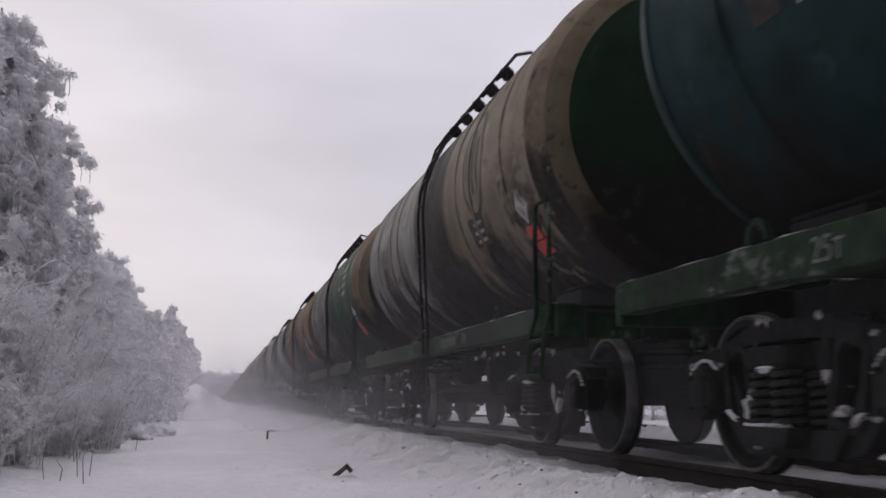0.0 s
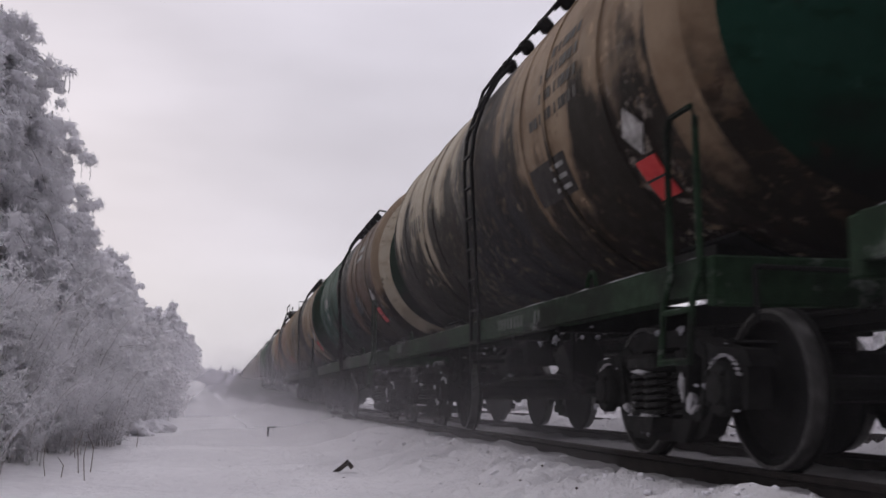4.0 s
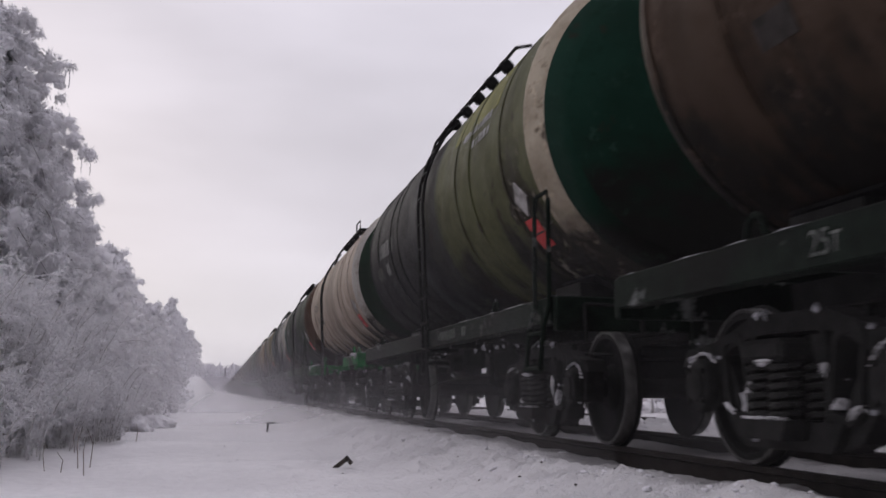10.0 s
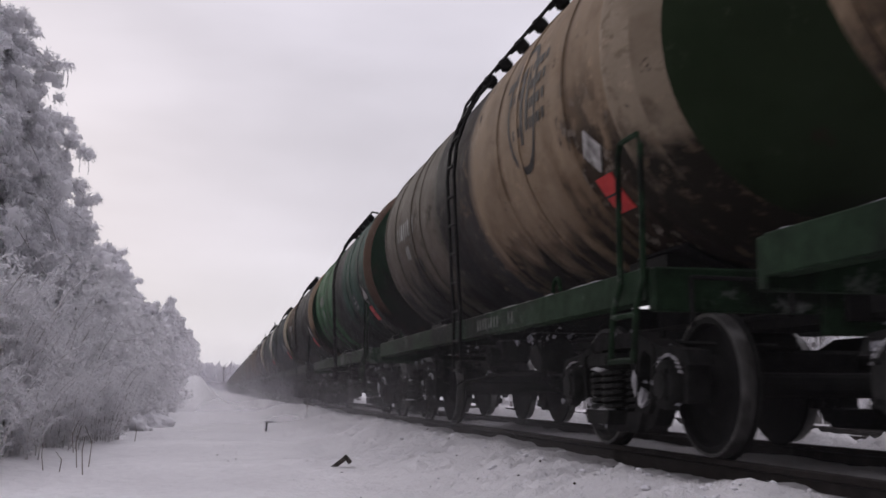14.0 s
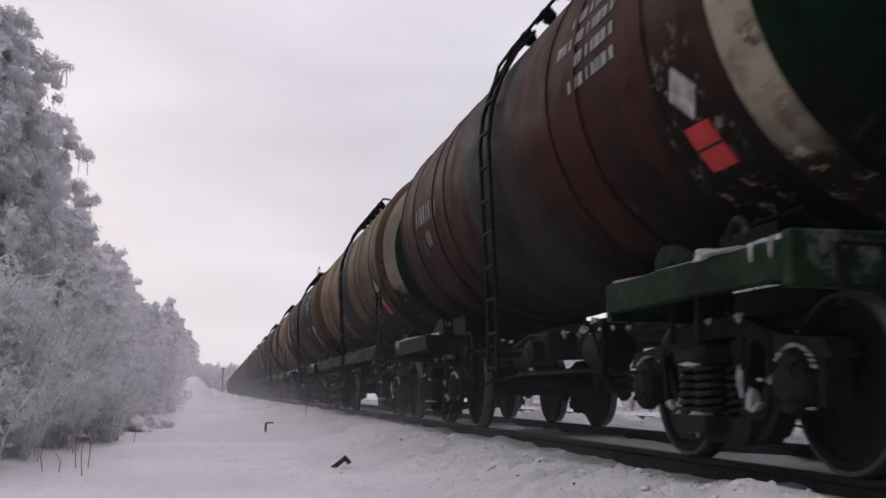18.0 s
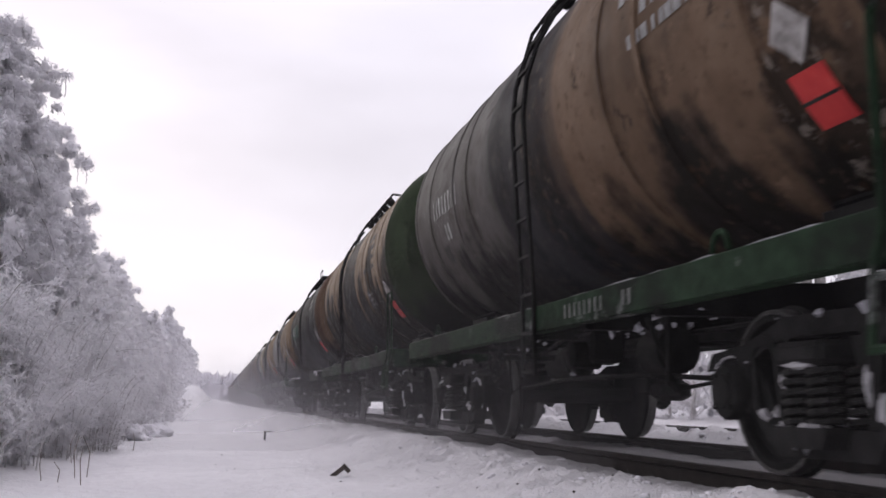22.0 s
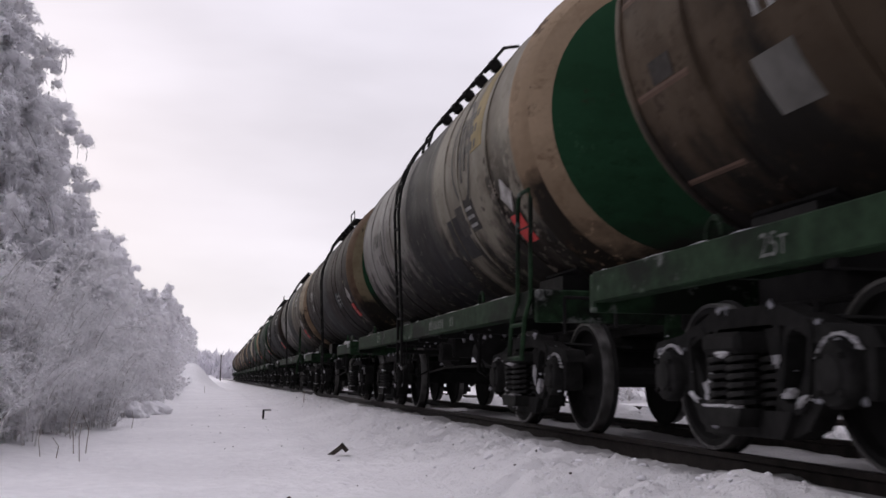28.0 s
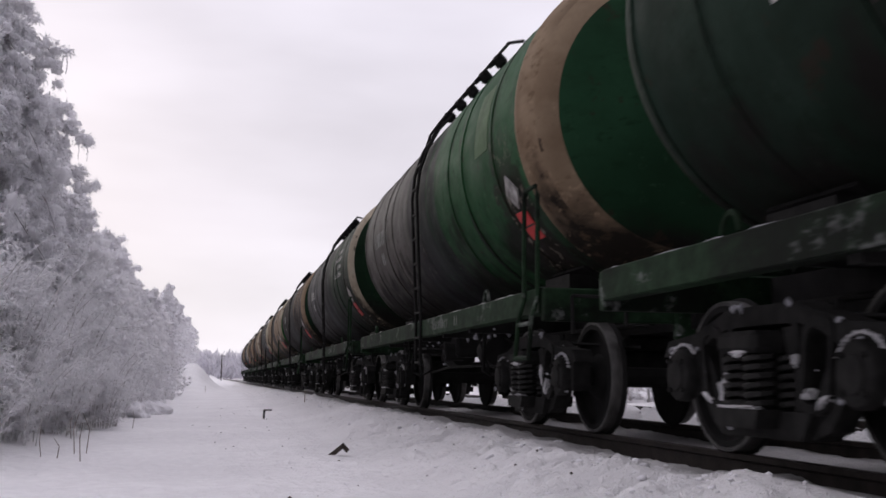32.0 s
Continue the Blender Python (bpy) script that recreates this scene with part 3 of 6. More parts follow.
def build_wagon(kind, mats):
    """kind A: full side sills and corner steps; kind B: tank carried on short end frames."""
    wagon = new("tank_wagon")
    body, ring, ring2, cap, frm = mats
    # --- tank
    bm = bmesh.new()
    prof = [(-CYL, TANK_R)]
    for y in (-3.85, -1.95, 1.95, 3.85):
        prof += [(y - 0.02, TANK_R), (y - 0.012, TANK_R + 0.009), (y + 0.012, TANK_R + 0.009), (y + 0.02, TANK_R)]
    prof += [(CYL, TANK_R)]
    lathe(bm, prof, 72, "y", (0, 0, TANK_Z), close=False)
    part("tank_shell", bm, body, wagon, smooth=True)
    bm = bmesh.new()
    pr = [dome_profile(t) for t in np.linspace(0, 0.28, 6)]
    lathe(bm, [(-CYL + 0.03, TANK_R + 0.012), (-CYL - 0.03, TANK_R + 0.012)] + [(-CYL - a, r) for a, r in pr[1:]], 72, "y", (0, 0, TANK_Z), close=False)
    part("end_ring", bm, ring, wagon, smooth=True)
    bm = bmesh.new()
    lathe(bm, [(-CYL - a, r) for a, r in [dome_profile(t) for t in np.linspace(0.28, 0.48, 5)]], 72, "y", (0, 0, TANK_Z), close=False)
    part("inner_ring", bm, ring2, wagon, smooth=True)
    bm = bmesh.new()
    lathe(bm, [(-CYL - a, r) for a, r in [dome_profile(t) for t in np.linspace(0.48, 0.97, 9)] + [(0.52, 0.02)]], 60, "y", (0, 0, TANK_Z))
    part("front_cap", bm, cap, wagon, smooth=True)
    bm = bmesh.new()
    pr = [dome_profile(t) for t in np.linspace(0, 0.97, 14)] + [(0.52, 0.02)]
    lathe(bm, [(CYL - 0.03, TANK_R + 0.012), (CYL + 0.03, TANK_R + 0.012)] + [(CYL + a, r) for a, r in pr[1:]], 60, "y", (0, 0, TANK_Z))
    part("rear_cap", bm, body, wagon, smooth=True)
    # --- tank straps
    for y in (-2.6, 2.6):
        bm = bmesh.new()
        lathe(bm, [(y - 0.04, TANK_R + 0.001), (y - 0.04, TANK_R + 0.013), (y + 0.04, TANK_R + 0.013), (y + 0.04, TANK_R + 0.001)], 64, "y", (0, 0, TANK_Z), close=False)
        part("tank_strap", bm, body, wagon, smooth=True)
    # --- hatch, valve and walkway on top
    bm = bmesh.new()
    lathe(bm, [(1.44, 0.42), (1.62, 0.42), (1.66, 0.38), (1.68, 0.1)], 20, "z", (0, 0, TANK_Z))
    hatch = part("hatch", bm, STEEL_DARK, wagon, smooth=True)
    bm = bmesh.new()
    lathe(bm, [(1.66, 0.36), (1.73, 0.34), (1.75, 0.1)], 20, "z", (0, 0, TANK_Z))
    tube(bm, [(-0.3, 0.2, TANK_Z + 1.74), (0.3, 0.2, TANK_Z + 1.80)], 0.02)
    part("lid", bm, STEEL_DARK, hatch)
    bm = bmesh.new()
    lathe(bm, [(1.48, 0.12), (1.62, 0.12), (1.63, 0.05), (1.72, 0.04)], 10, "z", (0.1, 0.8, TANK_Z))
    part("safety_valve", bm, STEEL_DARK, wagon)
    rail_deg, off = 46.0, 0.10
    bm = bmesh.new()
    y_far, y_near = (0.28, -3.5) if kind == "A" else (0.3, -2.6)
    pts = [on_tank(y_far, rail_deg - 16, 0.03), on_tank(y_far, rail_deg - 8, off), on_tank(y_far - 0.12, rail_deg, off + 0.03)]
    pts += [on_tank(y, rail_deg, off + 0.03) for y in np.linspace(y_far - 0.5, y_near + 0.3, 6)] + [on_tank(y_near, rail_deg, 0.03)]
    tube(bm, pts, 0.018)
    tube(bm, [on_tank(y_far - 0.4, rail_deg - 16, 0.03), on_tank(y_far - 0.4, rail_deg - 8, off), on_tank(y_far - 0.46, rail_deg, off + 0.03)], 0.018)
    handrail = part("handrail", bm, STEEL_DARK, wagon)
    n = 5 if kind == "A" else 4
    first = None
    for k in range(n):
        y = y_far - 0.5 - k * 0.62
        p = on_tank(0, rail_deg, 0.075)
        if first is None:
            bm = bmesh.new()
            box(bm, 0, 0, 0, 0.15, 0.14, 0.13, pose(0, 0, 0, 0, rail_deg, 0), bev=0.035)
            box(bm, -0.03, 0, -0.06, 0.05, 0.05, 0.16, pose(0, 0, 0, 0, rail_deg, 0))
            first = part("bracket", bm, STEEL_DARK, handrail)
            first.location = (p.x, y, p.z)
        else:
            again(first, "bracket", handrail, Matrix.Translation((p.x, y, p.z)))
    bm = bmesh.new()
    box(bm, 0, -1.4, TANK_Z + 1.60, 0.5, 2.6, 0.03, bev=0.006)
    for y in (-2.4, -1.2, -0.5):
        box(bm, 0, y, TANK_Z + 1.54, 0.4, 0.05, 0.1)
    part("walkway", bm, STEEL_DARK, wagon)
    if kind == "B":
        bm = bmesh.new()
        box(bm, -0.95, -2.95, 3.93, 0.45, 0.6, 0.06, bev=0.01)
        box(bm, -0.85, -2.95, 3.80, 0.1, 0.4, 0.25)
        deck = part("service_platform", bm, STEEL_DARK, wagon)
        bm = bmesh.new()
        tube(bm, [(-1.16, -2.66, 3.95), (-1.16, -2.66, 4.12), (-1.16, -3.24, 4.12), (-1.16, -3.24, 3.95)], 0.016)
        part("railing", bm, STEEL_DARK, deck)
    # --- ladder on the near side
    bm = bmesh.new()
    w = 0.16
    for s in (-1, 1):
        pts = [Vector((-1.50, s * w, 0.62)), Vector((-1.50, s * w, 1.3)), Vector((-1.545, s * w, 2.2))] + [on_tank(s * w, d, 0.07) for d in (0, 12, 24, 36, 46)]
        tube(bm, pts, 0.021, 4)
    ladder = part("ladder", bm, STEEL_DARK, wagon)
    first = None
    places = [Vector((-1.50, 0, z)) for z in (0.66, 0.98)] + [Vector((-1.50 - (z - 1.3) * 0.05, 0, z)) for z in (1.3, 1.62, 1.94, 2.26)] + [on_tank(0, d, 0.07) for d in (-8, 4, 16, 28, 40)]
    for p in places:
        if first is None:
            bm = bmesh.new()
            box(bm, 0, 0, 0, 0.03, 2 * w, 0.026)
            first = part("rung", bm, STEEL_DARK, ladder)
            first.location = p
        else:
            again(first, "rung", ladder, Matrix.Translation(p))
    # --- hazard plates
    bm = bmesh.new()
    curved_plate(bm, -4.29, -3.99, -43.5, -31.5, 0.014)
    plate = part("hazard_plate", bm, RED, wagon, "red hazard plate")
    bm = bmesh.new()
    curved_plate(bm, -4.29, -3.99, -37.8, -37.1, 0.019, 0.006, 1)
    part("plate_line", bm, BLACK_MARK, plate)
    bm = bmesh.new()
    c = on_tank(-4.17, -24.0, 0.018)
    up = (on_tank(0, -20.5) - on_tank(0, -30.5)).normalized()
    o = Vector((-math.cos(radians(-25.5)), 0, math.sin(radians(-25.5))))
    h = 0.17
    q = [c + up * h, c + Vector((0, h, 0)), c - up * h, c - Vector((0, h, 0))]
    a = [bm.verts.new(p) for p in q]
    b = [bm.verts.new(p - o * 0.014) for p in q]
    bm.faces.new(a)
    bm.faces.new(b[::-1])
    for k in range(4):
        bm.faces.new((a[k], b[k], b[(k + 1) % 4], a[(k + 1) % 4]))
    bmesh.ops.recalc_face_normals(bm, faces=bm.faces)
    part("hazard_diamond", bm, PEELED, wagon, "peeling white hazard diamond")
    # --- frame
    bm = bmesh.new()
    box(bm, 0, 0, 1.02, 0.44, 11.0, 0.3)
    part("centre_sill", bm, STEEL_DARK, wagon)
    for s in (-1, 1):
        bm = bmesh.new()
        box(bm, 0, s * 5.36, 1.05, 2.94, 0.1, 0.27, bev=0.012)
        box(bm, 0, s * 5.41, 1.03, 0.7, 0.08, 0.5, bev=0.012)
        part("end_beam", bm, frm, wagon)
        # coupler with its head and the brake hose
        bm = bmesh.new()
        box(bm, 0, s * 5.62, 1.0, 0.16, 0.5, 0.2, bev=0.02)
        box(bm, 0.05, s * 5.88, 1.0, 0.36, 0.24, 0.32, bev=0.05)
        box(bm, -0.16, s * 5.96, 1.0, 0.12, 0.2, 0.26, bev=0.04)
        coupler = part("coupler", bm, CAST, wagon)
        bm = bmesh.new()
        tube(bm, [(s * -0.35, s * 5.42, 0.95), (s * -0.36, s * 5.6, 0.88), (s * -0.33, s * 5.8, 0.66), (s * -0.28, s * 5.98, 0.6)], 0.028, 7)
        part("brake_hose", bm, RUBBER, coupler)
        bm = bmesh.new()
        tube(bm, [(-1.25, s * 5.45, 1.12), (-0.3, s * 5.5, 1.1), (-0.15, s * 5.55, 1.2)], 0.015)
        tube(bm, [(-1.25, s * 5.45, 1.12), (-1.25, s * 5.46, 0.82)], 0.015)
        part("uncoupling_lever", bm, STEEL_DARK, coupler)
        # saddle under the tank end
        bm = bmesh.new()
        curved_plate(bm, s * 3.5, s * 4.4, -88, -60, 0.03, 0.03, 6)
        box(bm, 0, s * 3.9, 1.28, 1.7, 0.7, 0.3)
        part("saddle", bm, STEEL_DARK, wagon)
        for sx in (-1, 1):
            bm = bmesh.new()
            if kind == "A":
                box(bm, sx * 1.45, s * 2.655, 1.085, 0.07, 5.31, 0.21, bev=0.008)
                box(bm, sx * 1.40, s * 2.655, 1.18, 0.12, 5.31, 0.015)
                box(bm, sx * 1.40, s * 2.655, 0.99, 0.12, 5.31, 0.015)
            else:
                box(bm, sx * 1.43, s * 4.2, 1.05, 0.08, 2.22, 0.19, bev=0.01)
                box(bm, sx * 1.2, s * 4.2, 1.14, 0.5, 2.22, 0.02)
                box(bm, sx * 1.0, s * 3.1, 1.02, 0.9, 0.1, 0.24)
            sill = part("side_sill", bm, frm, wagon)
            if sx < 0:
                bm = bmesh.new()
                rs = random.Random(int(7 + s))
                y0, y1 = (0.05, 5.2) if kind == "A" else (3.2, 5.2)
                rows = []
                for y in np.linspace(y0, y1, 26 if kind == "A" else 8):
                    h, wd = rs.uniform(0.002, 0.02), rs.uniform(0.015, 0.05)
                    rows.append([bm.verts.new((sx * 1.42 + q * wd, s * y, (1.19 if kind == "A" else 1.152) + g)) for q, g in ((-1, 0), (-0.6, h), (0.6, h), (1, 0))])
                for p, q in zip(rows, rows[1:]):
                    for j in range(3):
                        bm.faces.new((p[j], p[j + 1], q[j + 1], q[j]))
                bmesh.ops.recalc_face_normals(bm, faces=bm.faces)
                part("snow_crust", bm, ICE, sill, "thin snow lying on the sill")
    if kind == "A":
        for y in (-2.6, -1.3, 0.0, 1.3, 2.6):
            bm = bmesh.new()
            box(bm, 0, y, 1.05, 2.8, 0.1, 0.22)
            part("cross_member", bm, STEEL_DARK, wagon)
        # corner steps: two upright pipes bent in to the tank
        bm = bmesh.new()
        tube(bm, [(-1.58, -5.32, 0.60), (-1.55, -5.32, 0.95), (-1.50, -5.32, 1.12), (-1.50, -5.32, 1.96), (-1.50, -5.27, 2.04), (-1.50, -5.0, 2.04), (-1.50, -4.95, 1.96), (-1.50, -4.95, 1.12), (-1.55, -4.95, 0.95), (-1.58, -4.95, 0.60)], 0.02)
        tube(bm, [(-1.58, -5.32, 0.62), (-1.58, -4.95, 0.62)], 0.02)
        tube(bm, [(-1.555, -5.32, 0.9), (-1.555, -4.95, 0.9)], 0.018)
        part("corner_step", bm, frm, wagon)
    else:
        bm = bmesh.new()
        tube(bm, [(-1.40, -4.0, 1.2), (-1.42, -4.0, 0.7), (-1.42, -4.35, 0.7), (-1.40, -4.35, 1.2)], 0.02)
        part("corner_step", bm, STEEL_DARK, wagon)
    # --- brake gear and valves below
    bm = bmesh.new()
    lathe(bm, [(-0.36, 0.08), (-0.3, 0.155), (0.3, 0.155), (0.36, 0.08)], 16, "y", (-0.62, 1.25, 0.78))
    part("air_reservoir", bm, STEEL_DARK, wagon, smooth=True)
    bm = bmesh.new()
    lathe(bm, [(-0.28, 0.06), (-0.26, 0.17), (0.12, 0.17), (0.2, 0.08), (0.42, 0.04)], 16, "y", (-0.8, -1.35, 0.78))
    box(bm, -0.8, -1.5, 0.98, 0.16, 0.2, 0.1)
    part("brake_cylinder", bm, STEEL_DARK, wagon, smooth=True)
    bm = bmesh.new()
    lathe(bm, [(0.42, 0.10), (0.46, 0.17), (0.56, 0.17), (0.6, 0.10), (1.3, 0.10)], 14, "z", (-0.1, 0.05, 0))
    box(bm, -0.1, 0.3, 0.62, 0.34, 0.26, 0.3, bev=0.03)
    part("drain_valve", bm, STEEL_DARK, wagon, smooth=True)
    for x, z in ((-0.7, 0.62), (-0.35, 0.86)):
        bm = bmesh.new()
        tube(bm, [(x, -3.3, z - 0.1), (x - 0.1, -1.0, z), (x - 0.1, 1.0, z), (x, 3.3, z - 0.1)], 0.018)
        part("brake_rod", bm, STEEL_DARK, wagon)
    bm = bmesh.new()
    tube(bm, [(-0.5, -5.3, 0.92), (-0.55, -2, 0.93), (-0.5, 2, 0.93), (-0.5, 5.3, 0.92)], 0.022)
    part("brake_pipe", bm, STEEL_DARK, wagon)
    bm = bmesh.new()
    pts = [(-1.36, 1.3 + 0.24 * math.cos(a), 0.84 + 0.24 * math.sin(a)) for a in np.linspace(0, 2 * math.pi, 15)]
    tube(bm, pts, 0.014, 5)
    for a in (0.3, 1.35, 2.4):
        tube(bm, [(-1.36, 1.3 + 0.24 * math.cos(a), 0.84 + 0.24 * math.sin(a)), (-1.36, 1.3 - 0.24 * math.cos(a), 0.84 - 0.24 * math.sin(a))], 0.01, 5)
    wheel = part("brake_handwheel", bm, STEEL_DARK, wagon)
    bm = bmesh.new()
    lathe(bm, [(-1.39, 0.03), (-0.7, 0.03)], 8, "x", (0, 1.3, 0.84))
    part("shaft", bm, STEEL_DARK, wheel)
    rs = random.Random(3)
    bm = bmesh.new()
    for k in range(26):
        y = rs.uniform(-2.8, 2.8)
        clump(bm, rs, (rs.uniform(-1.2, -0.6), y, rs.choice((0.98, 0.96, 0.95, 0.64))), rs.uniform(0.02, 0.055), rs.uniform(0.3, 0.9))
    tagged(part("ice_crust", bm, ICE, wagon), "frozen snow on the brake gear", kind="stuff")
    bm = bmesh.new()
    box(bm, -0.9, -0.35, 0.86, 0.3, 0.34, 0.26, bev=0.03)
    lathe(bm, [(-0.14, 0.05), (-0.12, 0.12), (0.12, 0.12), (0.14, 0.05)], 12, "x", (-1.05, -0.35, 0.8))
    tube(bm, [(-0.9, -0.2, 0.95), (-0.95, 0.3, 1.0), (-0.95, 0.9, 0.9)], 0.016, 5)
    part("air_distributor", bm, STEEL_DARK, wagon)
    for s in (-1, 1):
        bm = bmesh.new()
        tube(bm, [(-1.1, s * 2.1, 1.0), (-1.12, s * 2.12, 0.55), (-1.0, s * 2.0, 0.5)], 0.024, 5)
        tube(bm, [(-1.1, s * 1.75, 1.0), (-1.0, s * 2.0, 0.5), (-0.7, s * 2.6, 0.6)], 0.016, 5)
        part("brake_lever", bm, STEEL_DARK, wagon)
        if kind == "B":
            # gusset that carries the tank on the frame
            bm = bmesh.new()
            x = -1.2
            out = [(0.0, 1.15), (1.15, 1.15), (1.05, 1.19), (0.7, 1.22), (0.35, 1.36), (0.12, 1.38), (0.0, 1.3)]
            a = [bm.verts.new((x, s * (3.3 + p), q)) for p, q in out]
            b = [bm.verts.new((x + 0.02, s * (3.3 + p), q)) for p, q in out]
            bm.faces.new(a)
            bm.faces.new(b[::-1])
            for j in range(7):
                bm.faces.new((a[j], b[j], b[(j + 1) % 7], a[(j + 1) % 7]))
            bmesh.ops.recalc_face_normals(bm, faces=bm.faces)
            gus = part("gusset", bm, frm, wagon)
            bm = bmesh.new()
            for j in range(9):
                clump(bm, rs, (x - 0.07, s * (3.35 + 0.13 * j), 1.17), rs.uniform(0.03, 0.07), rs.uniform(0.2, 0.5))
            tagged(part("ice_crust", bm, SNOW, gus), "snow lying on the gusset ribs", kind="stuff")
        # rope hook on the sill
        bm = bmesh.new()
        y = s * (3.55 if kind == "A" else 4.9)
        tube(bm, [(-1.46, y + 0.09 * math.cos(q), 1.2 + 0.11 * math.sin(q)) for q in np.linspace(0, math.pi, 8)], 0.018, 5)
        part("rope_hook", bm, frm, wagon)
    if kind == "B":
        for s in (-1, 1):
            bm = bmesh.new()
            for j in range(9):
                snow_pat(bm, rs, (-1.34 + rs.uniform(-0.12, 0.1), s * (5.26 - 0.1 * j), 1.15 + 0.02 * rs.random()), (0.09, 0.08, 0.035 * rs.uniform(0.4, 1.2)))
            for j in range(3):
                y = s * rs.uniform(5.0, 5.3)
                tube(bm, [(-1.475, y, 1.16), (-1.48, y, 1.1), (-1.478, y, rs.uniform(1.03, 1.08))], [0.016, 0.009, 0.003], 5)
            tagged(part("snow_crust", bm, SNOW_DIRTY, wagon), "snow and icicles on the end of the frame", kind="stuff")
    # --- running gear
    for yc in (-3.9, 3.9):
        build_bogie(wagon, yc)
    for y in (-4.825, -2.975, 2.975, 4.825):
        build_wheelset(wagon, y)
    return wagon


# palette
TAN, BROWN, ORANGE = (0.235, 0.175, 0.118), (0.095, 0.06, 0.041), (0.2, 0.118, 0.068)
CREAM, GREY, LGREY = (0.36, 0.315, 0.24), (0.06, 0.06, 0.062), (0.22, 0.214, 0.2)
GREEN, DGREEN, TEAL, DBLUE = (0.019, 0.09, 0.03), (0.0085, 0.023, 0.0115), (0.009, 0.05, 0.034), (0.011, 0.019, 0.024)
BLACK, DBROWN, MAROON = (0.010, 0.010, 0.0106), (0.021, 0.0145, 0.012), (0.046, 0.0165, 0.0135)
WHITISH, KHAKI, ASH, SLATE = (0.42, 0.40, 0.36), (0.16, 0.135, 0.085), (0.10, 0.095, 0.088), (0.024, 0.036, 0.042)
# the third: GREEN with the shade between wagons put in, for front ends
MOSS, PINE, GREEN_SHADED, UMBER = (0.028, 0.042, 0.02), (0.008, 0.032, 0.021), (0.013, 0.044, 0.021), (0.13, 0.09, 0.06)
F_GREEN, F_DARK, F_BRIGHT, F_OLIVE = (0.014, 0.029, 0.015), (0.007, 0.011, 0.008), (0.016, 0.15, 0.042), (0.032, 0.048, 0.018)

